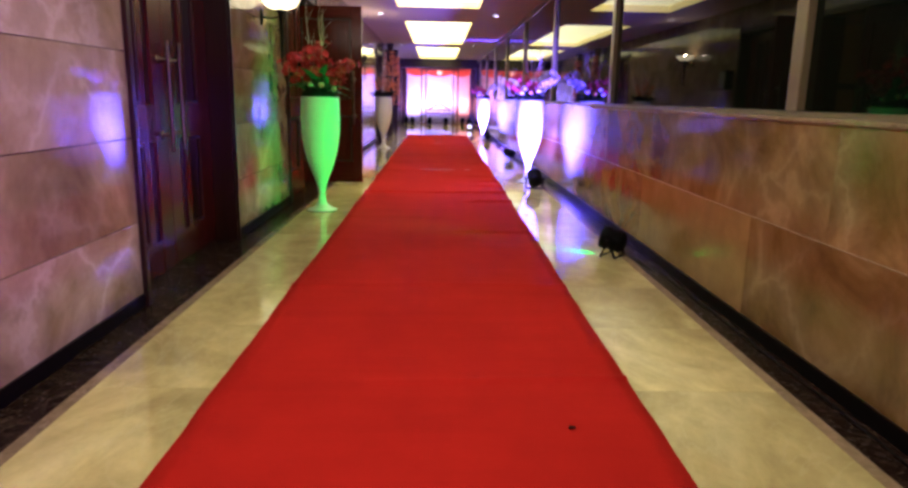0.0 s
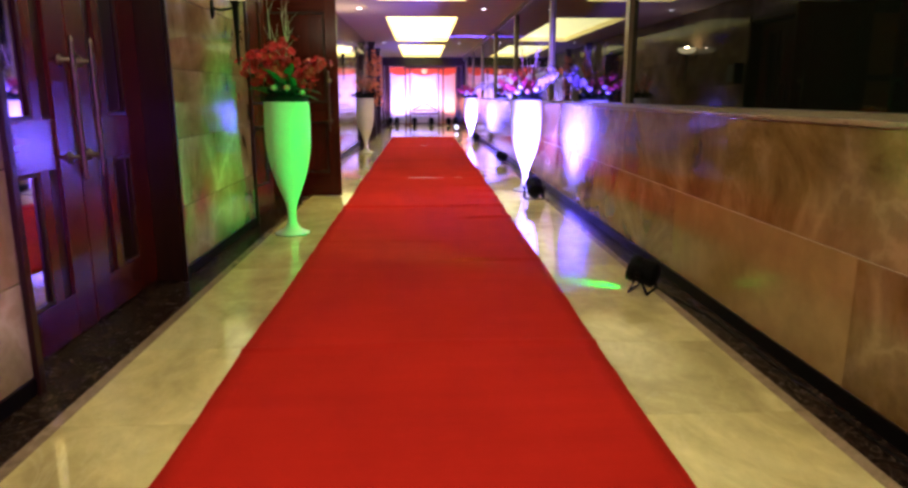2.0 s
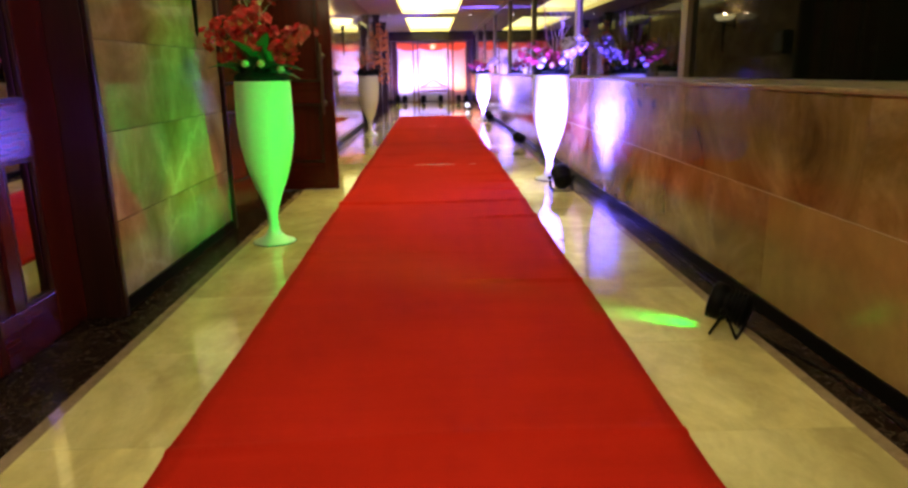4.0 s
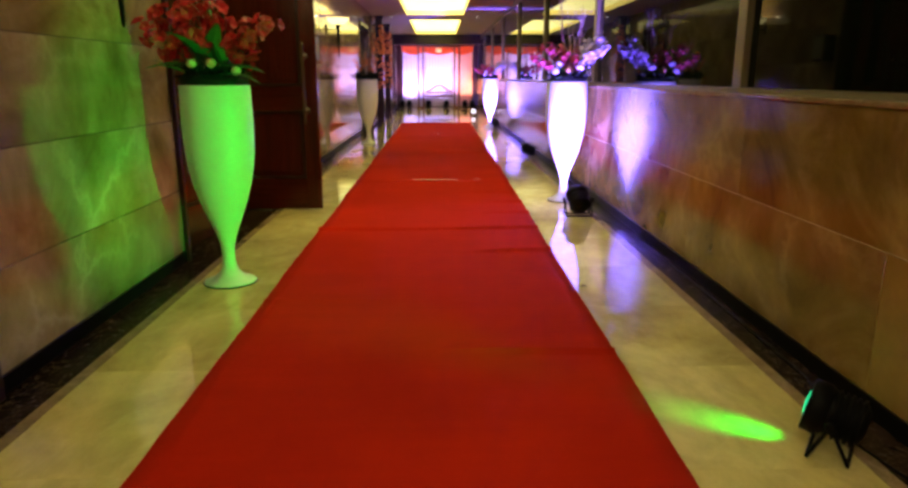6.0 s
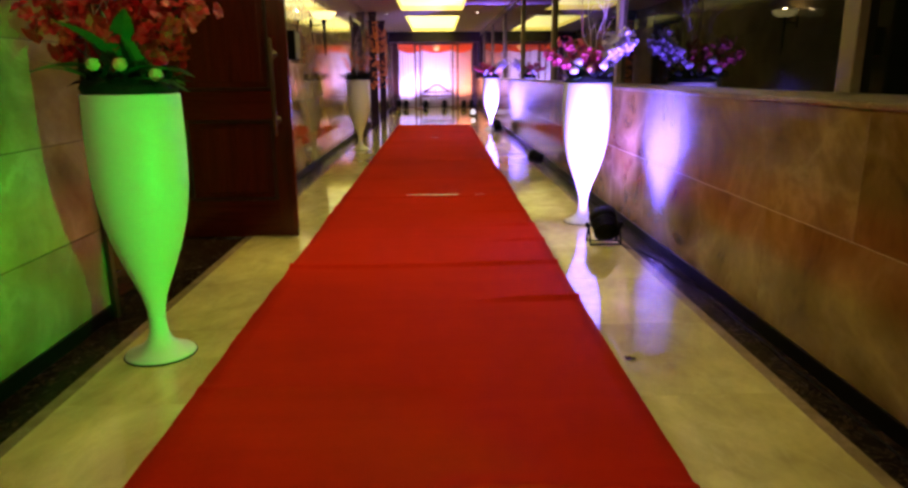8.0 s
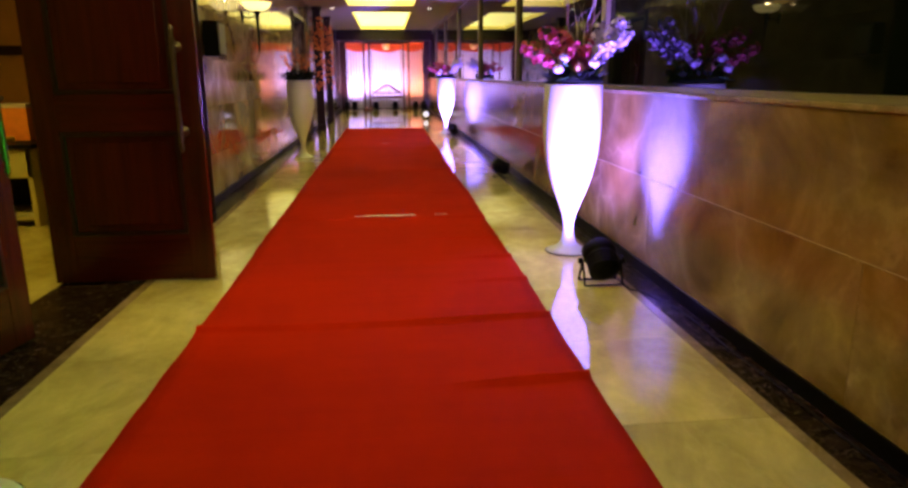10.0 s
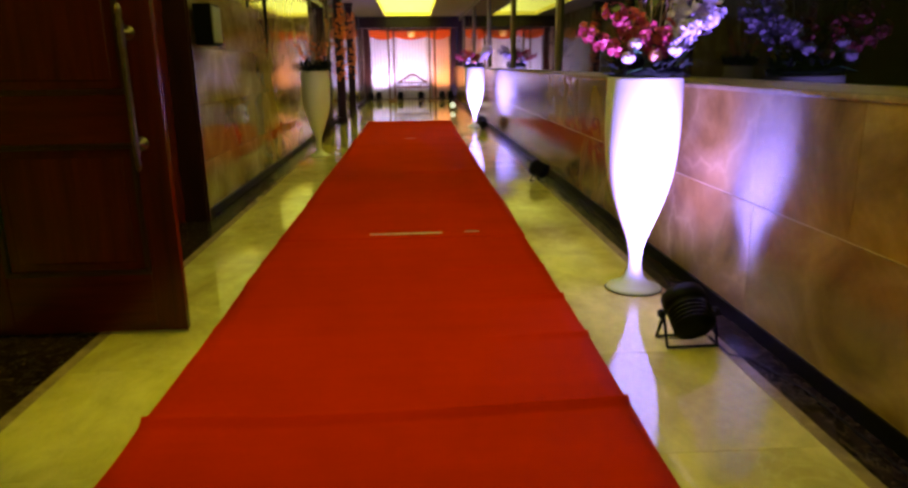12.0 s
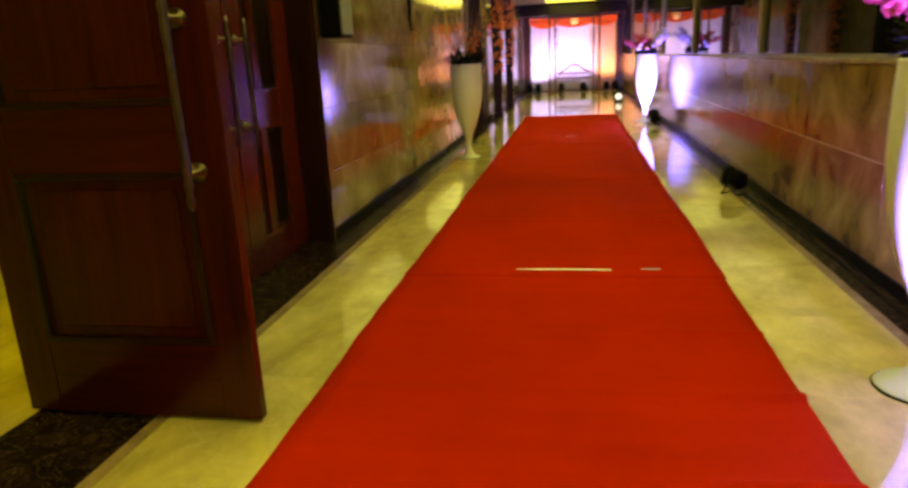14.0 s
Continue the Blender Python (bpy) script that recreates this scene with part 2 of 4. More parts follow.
def carpet_red():
    m, t, b = material("red_felt", 0.95)
    v = coords(t, (1, 1, 1), False)
    fibre = node(t, "ShaderNodeTexNoise", Scale=420, Detail=3, Roughness=0.7)
    worn = node(t, "ShaderNodeTexNoise", Scale=1.3, Detail=5, Roughness=0.6)
    band = node(t, "ShaderNodeTexNoise", Scale=6.0, Detail=4, Roughness=0.65)
    t.links.new(coords(t, (0.10, 1.6, 1), False), band.inputs["Vector"])
    for n in (fibre, worn):
        t.links.new(v, n.inputs["Vector"])
    col = ramp(t, worn.outputs[0], [(0.3, (0.40, 0.013, 0.0015)), (0.7, (0.50, 0.017, 0.002))])
    nap = ramp(t, fibre.outputs[0], [(0.3, (0.8, 0.8, 0.8)), (0.7, (1.1, 1.1, 1.1))])
    rib = ramp(t, band.outputs[0], [(0.3, (0.95, 0.95, 0.95)), (0.7, (1.06, 1.06, 1.06))])
    t.links.new(mixed(t, 1.0, mixed(t, 1.0, col, nap, "MULTIPLY"), rib, "MULTIPLY"), b.inputs["Base Color"])
    bumped(t, b, fibre.outputs[0], 0.35, 0.002)
    b.inputs["Sheen Weight"].default_value = 0.10
    b.inputs["Sheen Roughness"].default_value = 0.5
    b.inputs["Sheen Tint"].default_value = (1.0, 0.07, 0.02, 1)
    b.inputs["Specular IOR Level"].default_value = 0.04
    return m


M_GLASS, M_PANE, M_CARPET = dark_glass(), pane_glass(), carpet_red()


# ---- building helpers ----
def mesh_of(bm, name, mats, smooth=False):
    me = bpy.data.meshes.new(name)
    bm.normal_update()
    bm.to_mesh(me)
    bm.free()
    for m in mats if isinstance(mats, (list, tuple)) else [mats]:
        me.materials.append(m)
    if smooth:
        me.polygons.foreach_set("use_smooth", [True] * len(me.polygons))
    return me


def part(name, bm, mat, parent, label="", smooth=False):
    """Links a bmesh as one mesh object under a thing or a part."""
    ob = new(name, mesh_of(bm, name, mat, smooth))
    ob.parent = parent
    if label:
        ob["label"] = label
    return ob


def thing(name, place, label, category, group="", kind="", turn=0.0):
    ob = new(name)
    ob.matrix_basis = pose(*place, 0, 0, turn)
    return tagged(ob, label, category, group, kind)


def solid(name, bm, mat, label, category, kind="", group="", smooth=False):
    return tagged(new(name, mesh_of(bm, name, mat, smooth)), label, category, group, kind)


def box(bm, x0, x1, y0, y1, z0, z1, bevel=0.0, m=None, mat=0):
    r = bmesh.ops.create_cube(bm, size=1.0)
    vs = r["verts"]
    for v in vs:
        v.co = Vector(((x0 + x1) / 2 + v.co.x * (x1 - x0), (y0 + y1) / 2 + v.co.y * (y1 - y0), (z0 + z1) / 2 + v.co.z * (z1 - z0)))
    fs = {f for v in vs for f in v.link_faces}
    for f in fs:
        f.material_index = mat
    if bevel:
        r2 = bmesh.ops.bevel(bm, geom=list({e for f in fs for e in f.edges}), offset=bevel, segments=2, affect="EDGES", profile=0.6)
        vs = list({v for f in r2["faces"] for v in f.verts} | {v for v in vs if v.is_valid})
    if m is not None:
        bmesh.ops.transform(bm, matrix=m, verts=[v for v in vs if v.is_valid])
    return bm


def boxed(*a, **k):
    return box(bmesh.new(), *a, **k)


def lathe(bm, profile, seg=40, m=None, cap=False):
    rings = []
    for r, z in profile:
        rings.append([bm.verts.new((r * math.cos(2 * math.pi * i / seg), r * math.sin(2 * math.pi * i / seg), z)) for i in range(seg)])
    for a, b in zip(rings, rings[1:]):
        for i in range(seg):
            bm.faces.new((a[i], a[(i + 1) % seg], b[(i + 1) % seg], b[i]))
    if cap:
        bm.faces.new(rings[0][::-1])
        bm.faces.new(rings[-1])
    if m is not None:
        bmesh.ops.transform(bm, matrix=m, verts=[v for r in rings for v in r])
    return bm


def tube(bm, pts, r0, r1=None, seg=6):
    """A tapered tube along a line of points."""
    r1 = r0 if r1 is None else r1
    pts = [Vector(p) for p in pts]
    rings, side = [], None
    for i, p in enumerate(pts):
        d = (pts[min(i + 1, len(pts) - 1)] - pts[max(i - 1, 0)]).normalized()
        if side is None:
            side = d.orthogonal().normalized()
        side = (side - d * side.dot(d)).normalized()
        other = d.cross(side)
        r = r0 + (r1 - r0) * i / max(1, len(pts) - 1)
        rings.append([bm.verts.new(p + r * (side * math.cos(2 * math.pi * k / seg) + other * math.sin(2 * math.pi * k / seg))) for k in range(seg)])
    for a, b in zip(rings, rings[1:]):
        for k in range(seg):
            bm.faces.new((a[k], a[(k + 1) % seg], b[(k + 1) % seg], b[k]))
    bm.faces.new(rings[0][::-1])
    bm.faces.new(rings[-1])
    return bm


def blade(bm, base, direction, up, length, width, cup=0.25, rows=4):
    """A leaf or petal: a curved, pointed strip with a keel."""
    base, d = Vector(base), Vector(direction).normalized()
    up = Vector(up)
    s = d.cross(up)
    s = s.normalized() if s.length > 1e-4 else d.orthogonal().normalized()
    n = s.cross(d).normalized()
    left, mid, right = [], [], []
    for i in range(rows + 1):
        f = i / rows
        w = width * 0.5 * max(0.06, math.sin(math.pi * (0.08 + 0.9 * f)) ** 0.8)
        c = base + d * length * f + n * length * cup * (f - f * f * 1.6)
        left.append(bm.verts.new(c - s * w + n * w * 0.35))
        mid.append(bm.verts.new(c))
        right.append(bm.verts.new(c + s * w + n * w * 0.35))
    for i in range(rows):
        bm.faces.new((left[i], mid[i], mid[i + 1], left[i + 1]))
        bm.faces.new((mid[i], right[i], right[i + 1], mid[i + 1]))


# ---- measurements of the corridor ----
LEFT, RIGHT, DOORS = -1.65, 1.66, -1.81          # wall faces, plane of the door leaves
START, END, TOP = -5.28, 33.6, 2.80
SKIRT, LEDGE, JOINT = 0.075, 1.135, 0.612
EDGE_W, EDGE_E = -1.455, 1.505                   # start of the dark floor borders
DOORWAYS = [(4.62, 6.465), (8.52, 10.44), (11.02, 12.87), (19.7, 21.55)]
DOOR_TOP = 2.35

# ---- floor ----
floor = thing("floor", (0, 0, 0), "glossy cream marble floor with dark borders along both walls", "floor", kind="structure")
part("screed", boxed(-1.95, 1.75, START, END, -0.15, -0.012), M_GROUT, floor)
# floor under the side room, one slab beyond the doorway
part("room_slab", boxed(-7.0, -1.95, 6.4, 17.0, -0.15, 0.0), M_FLOOR, floor)

# ---- side walls: cores behind the slabs ----
wall_w = thing("wall_west", (0, 0, 0), "polished rose-beige marble wall with wooden double doors", "wall", kind="structure")
spans, y = [], START
for a, b in DOORWAYS:
    spans.append((y, a))
    y = b
spans.append((y, END))
for i, (a, b) in enumerate(spans):
    part("wall_core", boxed(LEFT - 0.36, LEFT - 0.020, a, b, 0, TOP), M_GROUT, wall_w)
    part("skirting", boxed(LEFT - 0.02, LEFT + 0.008, a, b, 0, SKIRT, bevel=0.003), M_SKIRT, wall_w, "polished black granite skirting")
for a, b in DOORWAYS:
    part("lintel", boxed(LEFT - 0.36, LEFT - 0.004, a, b, DOOR_TOP + 0.08, TOP), M_WALL_L, wall_w)

wall_e = thing("wall_east", (0, 0, 0), "low polished brown marble wall under dark glazing", "wall", kind="structure")
part("wall_core", boxed(RIGHT + 0.002, RIGHT + 0.34, START, END, 0, LEDGE - 0.02), M_GROUT_R, wall_e)
part("skirting", boxed(RIGHT - 0.008, RIGHT + 0.014, START, END, 0, SKIRT, bevel=0.003), M_SKIRT, wall_e, "polished black granite skirting")
part("ledge", boxed(RIGHT - 0.012, RIGHT + 0.34, START, END, LEDGE - 0.022, LEDGE, bevel=0.005), M_TRIM, wall_e, "narrow polished stone ledge")
part("outer_wall", boxed(3.2, 3.3, START, END, 0, TOP), M_DARK, wall_e)
part("end_wall", boxed(1.96, 3.2, START - 0.1, START, 0, TOP), M_DARK, wall_e)

# ---- glazing over the east wall ----
GLASS_X = 1.765
posts_y = [0.61 + 3.62 * k for k in range(-1, 10)]
glazing = thing("window_1", (GLASS_X, 0, 0), "dark reflecting glazing in olive metal posts", "window", kind="structure")
part("head_rail", boxed(-0.03, 0.06, START, END, TOP - 0.10, TOP), M_METAL_PAINT, glazing)
part("bottom_rail", boxed(-0.025, 0.05, START, END, LEDGE, LEDGE + 0.025), M_METAL_PAINT, glazing)
for k, py in enumerate(posts_y):
    part("mullion", boxed(-0.035, 0.05, py - 0.055, py + 0.055, LEDGE + 0.026, TOP - 0.101, bevel=0.006), M_METAL_PAINT, glazing)
cuts = [START] + posts_y + [END]
for a, b in zip(cuts, cuts[1:]):
    if b - a > 0.3:
        part("pane", boxed(0.004, 0.016, a + 0.056, b - 0.056, LEDGE + 0.026, TOP - 0.101), M_GLASS, glazing)

# ---- ends ----
solid("wall_north", boxed(-2.0, 3.3, END, END + 0.2, 0, TOP), M_DARK, "dark wall behind the draped stage", "wall", "structure")
solid("wall_south", boxed(-2.0, 1.96, START - 0.2, START, 0, TOP), M_WALL_L, "plain marble wall closing the corridor", "wall", "structure")

# ---- ceiling with lit coves ----
COVES = [(-0.4, 5.6), (8.0, 14.0), (16.5, 22.75), (24.4, 30.9)]
COVE_W = 0.75
bm = bmesh.new()
y = START
for a, b in COVES:
    box(bm, -2.0, 3.3, y, a, TOP, TOP + 0.05)
    box(bm, -2.0, -COVE_W, a, b, TOP, TOP + 0.05)
    box(bm, COVE_W, 3.3, a, b, TOP, TOP + 0.05)
    y = b
box(bm, -2.0, 3.3, y, END, TOP, TOP + 0.05)
box(bm, -2.0, 3.3, START, END, TOP + 0.30, TOP + 0.35)
solid("ceiling", bm, M_CEILING, "pale plaster ceiling with recessed light coves", "ceiling", "structure")
for a, b in COVES:
    lightbox = thing("cove_light", (0, (a + b) / 2, TOP), "long recessed ceiling light glowing warm white", "ceiling light", "ceiling coves")
    h = (b - a) / 2
    rim = bmesh.new()
    box(rim, -COVE_W, -COVE_W + 0.02, -h, h, 0.004, 0.12)
    box(rim, COVE_W - 0.02, COVE_W, -h, h, 0.004, 0.12)
    box(rim, -COVE_W + 0.02, COVE_W - 0.02, -h, -h + 0.02, 0.004, 0.12)
    box(rim, -COVE_W + 0.02, COVE_W - 0.02, h - 0.02, h, 0.004, 0.12)
    part("rim", rim, M_COVE_EDGE, lightbox, "yellow glowing rim")
    part("diffuser", boxed(-COVE_W, COVE_W, -h, h, 0.12, 0.14), M_COVE if a < 0 else M_COVE_WARM, lightbox)
solid("bulkhead", boxed(LEFT + 0.01, GLASS_X - 0.04, 31.25, 31.55, 2.44, TOP - 0.004), M_FRAME, "dark wooden beam across the corridor", "beam", "structure")

# small recessed downlights
def downlight(x, y):
    d = thing("downlight", (x, y, TOP), "small round recessed spotlight", "ceiling light", "downlights")
    bm = bmesh.new()
    lathe(bm, [(0.05, -0.001), (0.065, -0.006), (0.07, 0.0), (0.05, -0.001)], 20)
    part("ring", bm, M_CHROME, d)
    bm = bmesh.new()
    lathe(bm, [(0.0005, -0.003), (0.048, -0.003)], 20)
    part("lens", bm, M_DOWN, d)
    return d


M_DOWN = glow("downlight_glow", (1.0, 0.9, 0.85), 9.0)
for xx in (-1.15, 1.15):
    spot("downlight_beam", (xx, 31.6, TOP - 0.02), (xx * 0.55, 33.1, 2.15), (1.0, 0.62, 0.32), 90, 70)
for yy in (15.1, 23.4, 31.9):
    for xx in (-1.15, 1.15):
        downlight(xx, yy)

# ---- red carpet ----
def carpet(name, y0, y1, w0, w1, grow, z, label, folds):
    bm = bmesh.new()
    nx, ny = 20, int((y1 - y0) / 0.02)
    grid = []
    for j in range(ny + 1):
        yy = y0 + (y1 - y0) * j / ny
        row = []
        le = -w0 + 0.014 * noise.noise((yy * 0.8, 3.1, z * 50)) + 0.006 * noise.noise((yy * 4, 1.7, 0))
        re = w1 + grow * (yy - 12.0) + 0.014 * noise.noise((yy * 0.8, 9.4, z * 50)) + 0.006 * noise.noise((yy * 4, 6.2, 0))
        for i in range(nx + 1):
            u = i / nx
            h = z + 0.0015 * noise.noise((u * 3, yy * 1.7, 2))
            for fy, u0, u1, high in folds:
                mid = fy + 0.03 * math.sin(u * 4 + fy)
                if u0 <= u <= u1:
                    ends = min(1.0, (u - u0) * 6 + (u0 <= 0), (u1 - u) * 6 + (u1 >= 1))
                    h += 2.1 * high * max(0.0, ends) * math.exp(-((yy - mid) / 0.024) ** 2)
            row.append(bm.verts.new((le + (re - le) * u, yy, h)))
        grid.append(row)
    for a, b in zip(grid, grid[1:]):
        for i in range(nx):
            bm.faces.new((a[i], a[i + 1], b[i + 1], b[i]))
    rim = [e for e in bm.edges if e.is_boundary]
    ext = bmesh.ops.extrude_edge_only(bm, edges=rim)
    for v in ext["geom"]:
        if isinstance(v, bmesh.types.BMVert):
            v.co.z = 0.0005
    return solid(name, bm, M_CARPET, label, "carpet", smooth=True)


carpet("carpet", START + 0.3, 12.17, 0.905, 0.905, 0.008, 0.009, "long red felt aisle carpet with a few creases",
       [(2.2, 0.0, 0.6, 0.006), (3.6, 0.3, 1.0, 0.006), (5.1, 0, 1, 0.005), (6.9, 0.5, 1.0, 0.009), (7.6, 0.0, 0.7, 0.004), (8.72, 0.62, 1.0, 0.013),
        (9.45, 0, 1, 0.012), (10.1, 0.7, 1.0, 0.01), (10.65, 0.75, 1.0, 0.011), (11.25, 0.6, 1.0, 0.006)])
carpet("carpet", 12.05, 22.82, 0.905, 0.915, 0.002, 0.012, "second length of red felt aisle carpet, taped at its end",
       [(13.4, 0.0, 1.0, 0.004), (15.2, 0.4, 1.0, 0.006), (18.0, 0, 1, 0.005), (20.4, 0.2, 1, 0.005)])
M_TAPE = plain("clear_tape", (0.80, 0.56, 0.50), 0.12, vary=0.25, scale=30)
for xa, xb, yy in ((-0.25, 0.30, 12.17), (0.47, 0.58, 12.19), (-0.05, 0.12, 19.0)):
    solid("tape", boxed(xa, xb, yy - 0.011, yy + 0.011, 0.0150, 0.0165), M_TAPE, "strip of shiny clear tape on the red carpet", "tape", group="carpet tapes")

M_SCRAP = plain("dark_scrap", (0.06, 0.006, 0.005), 0.8, vary=0.4, scale=90)


def scrap(x, y, z, size, label):
    bm = bmesh.new()
    blade(bm, (0, 0, 0.003), (1, 0.3, 0.1), (0, 0, 1), size, size * 0.7, 0.35, 4)
    blade(bm, (0.002, 0.004, 0.003), (0.2, 1, 0.2), (0, 0, 1), size * 0.7, size * 0.5, 0.3, 3)
    bmesh.ops.solidify(bm, geom=bm.faces[:], thickness=0.001)
    ob = solid("petal_scrap", bm, M_SCRAP, label, "litter", group="fallen scraps")
    ob.location = (x, y, z)


scrap(0.50, 3.16, 0.0095, 0.030, "tiny dark dried petal fallen on the red carpet")
scrap(0.92, 7.86, 0.0, 0.045, "dark dried leaf lying on the marble floor beside the carpet")

# ---- doors ----
LEAF_W, LEAF_T = 0.875, 0.045


def handle(parent, x, y, face):
    """A turned brass pull on two round standoffs; face is +1 or -1 along local x."""
    bm = bmesh.new()
    z0, z1 = 0.80, 1.52
    lathe(bm, [(0.0012, z0), (0.009, z0 + 0.01), (0.013, z0 + 0.035), (0.009, z0 + 0.06), (0.016, z0 + 0.085), (0.012, z0 + 0.11), (0.015, z0 + 0.14),
               (0.013, z0 + 0.2), (0.013, z1 - 0.2), (0.015, z1 - 0.14), (0.012, z1 - 0.11), (0.016, z1 - 0.085), (0.009, z1 - 0.06), (0.013, z1 - 0.035),
               (0.009, z1 - 0.01), (0.0012, z1)], 14, Matrix.Translation((x + face * 0.07, y, 0)))
    h = part("handle", bm, M_BRASS, parent, "long turned brass pull handle", True)
    for z in (z0 + 0.12, z1 - 0.12):
        bm = bmesh.new()
        lathe(bm, [(0.030, 0.0), (0.032, 0.006), (0.024, 0.012), (0.011, 0.016), (0.011, 0.07)], 16,
              Matrix.Translation((x, y, z)) @ Matrix.Rotation(radians(90 * face), 4, "Y"), True)
        part("standoff", bm, M_BRASS, h, "", True)


def leaf(name, glazed, label, group):
    """A door leaf: hinge at the origin, running along +y, its corridor face at local x = 0."""
    d = thing(name, (0, 0, 0), label, "door", group)
    t, w, h = LEAF_T, LEAF_W, DOOR_TOP
    stile = 0.25 if glazed else 0.13
    part("stile", boxed(-t, 0, 0.004, stile, 0.012, h, bevel=0.004), M_WOOD, d)
    stile_at, stile = stile, 0.20 if glazed else 0.13
    part("stile", boxed(-t, 0, w - stile, w - 0.002, 0.012, h, bevel=0.004), M_WOOD, d)
    rails = [(0.012, 0.23), (0.875, 1.115), (h - 0.16, h)] if glazed else [(0.012, 0.30), (0.92, 1.14), (h - 0.16, h)]
    for a, b in rails:
        part("rail", boxed(-t + 0.001, -0.001, stile_at, w - stile, a, b, bevel=0.003), M_WOOD_H, d)
    for (a, b), (c, e) in zip(rails, rails[1:]):
        if glazed:
            p0, p1 = 0.25, 0.49
            bead = bmesh.new()
            for p, q, r, u in ((p0, p1, b, b + 0.02), (p0, p1, c - 0.02, c), (p0, p0 + 0.02, b + 0.02, c - 0.02), (p1 - 0.02, p1, b + 0.02, c - 0.02)):
                box(bead, -t * 0.46, -0.004, p, q, r, u, bevel=0.003)
            part("bead", bead, M_FRAME, d)
            part("pane", boxed(-t * 0.62, -t * 0.48, p0, p1, b, c), M_PANE, d, "bronze mirror pane")
            part("stile", boxed(-t + 0.002, -0.002, p1, 0.57, b, c, bevel=0.003), M_WOOD, d)
            part("panel", boxed(-t * 0.75, -t * 0.45, 0.57, w - stile, b, c), M_FRAME, d)
        else:
            part("panel", boxed(-t * 0.75, -t * 0.3, stile, w - stile, b, c), M_WOOD, d)
            field = bmesh.new()
            box(field, -t * 0.3, -t * 0.12, stile + 0.06, w - stile - 0.06, b + 0.06, c - 0.06, bevel=0.006)
            part("raised_field", field, M_WOOD, d)
            bead = bmesh.new()
            for p, q, r, s in ((stile, w - stile, b, b + 0.022), (stile, w - stile, c - 0.022, c), (stile, stile + 0.022, b + 0.022, c - 0.022), (w - stile - 0.022, w - stile, b + 0.022, c - 0.022)):
                box(bead, -t * 0.3, 0.006, p, q, r, s, bevel=0.004)
            part("bead", bead, M_FRAME, d)
    handle(d, 0.0, w - 0.10, 1)
    return d


def door_frame(a, b):
    f = thing("door_frame", (DOORS, a, 0), "dark mahogany frame lining the double doorway", "door frame", "door frames", "structure")
    n = b - a
    deep = LEFT - DOORS
    for y0, y1 in ((0.0, 0.045), (n - 0.045, n)):
        part("jamb", boxed(-0.12, deep + 0.012, y0, y1, 0, DOOR_TOP + 0.08, bevel=0.004), M_FRAME, f)
    part("head", boxed(-0.12, deep + 0.012, 0.045, n - 0.045, DOOR_TOP + 0.004, DOOR_TOP + 0.08, bevel=0.004), M_FRAME, f)
    for y0, y1 in ((-0.012, 0.03), (n - 0.03, n + 0.012)):
        part("casing", boxed(deep + 0.013, deep + 0.03, y0, y1, 0, DOOR_TOP + 0.11, bevel=0.004), M_FRAME, f)
    return f


glazed = leaf("double_door_leaf", True, "closed mahogany door leaf with narrow mirror panes", "closed door leaves")
first = True
for k, (a, b) in enumerate(DOORWAYS):
    door_frame(a, b)
    if k == 1:
        continue
    for y0, flip in ((a + 0.047, False), (b - 0.047, True)):
        if first:
            glazed.matrix_basis, first = pose(DOORS, y0, 0), False
        else:
            c = copy_thing(glazed, pose(DOORS, y0, 0))
            if flip:
                c.scale = (1, -1, 1)
panelled = leaf("double_door_leaf", False, "mahogany panelled door leaf standing slightly ajar", "panelled door leaves")
panelled.matrix_basis = pose(DOORS, DOORWAYS[1][0] + 0.047, 0, 0, 0, -10)
swung = copy_thing(panelled, pose(DOORS - 0.165, DOORWAYS[1][1] - 0.093, 0, 0, 0, -90))
swung.scale = (1, 1.09, 1)
swung["label"] = "mahogany panelled door leaf standing open into the corridor"
# dark stone thresholds in the doorways
for a, b in DOORWAYS:
    solid("threshold", boxed(-1.95, LEFT - 0.001, a, b, -0.01, 0.002), M_BAND, "dark veined marble threshold of a doorway", "threshold", "structure")

# ---- tall vases ----
VASE = [(0.001, 0.0), (0.150, 0.0), (0.155, 0.006), (0.150, 0.014), (0.118, 0.026), (0.080, 0.046), (0.054, 0.075), (0.041, 0.115), (0.037, 0.17), (0.040, 0.22),
        (0.053, 0.28), (0.078, 0.35), (0.110, 0.43), (0.141, 0.52), (0.166, 0.61), (0.183, 0.70), (0.193, 0.79), (0.198, 0.88), (0.199, 0.97), (0.198, 1.06),
        (0.195, 1.165), (0.194, 1.175), (0.186, 1.175), (0.184, 1.165), (0.182, 1.08), (0.001, 1.075)]


def vase(x, y, label, turn=0):
    v = thing("vase", (x, y, 0), label, "vase", "tall aisle vases", turn=turn)
    bm = bmesh.new()
    lathe(bm, VASE, 48)
    part("body", bm, M_VASE, v, "", True)
    # thin black ring just outside the foot, where it meets the floor
    bm = bmesh.new()
    lathe(bm, [(0.150, 0.0005), (0.158, 0.001), (0.160, 0.004), (0.157, 0.0075), (0.151, 0.006)], 48)
    part("foot_ring", bm, M_BLACK, v, "thin dark ring round the foot", True)
    return v


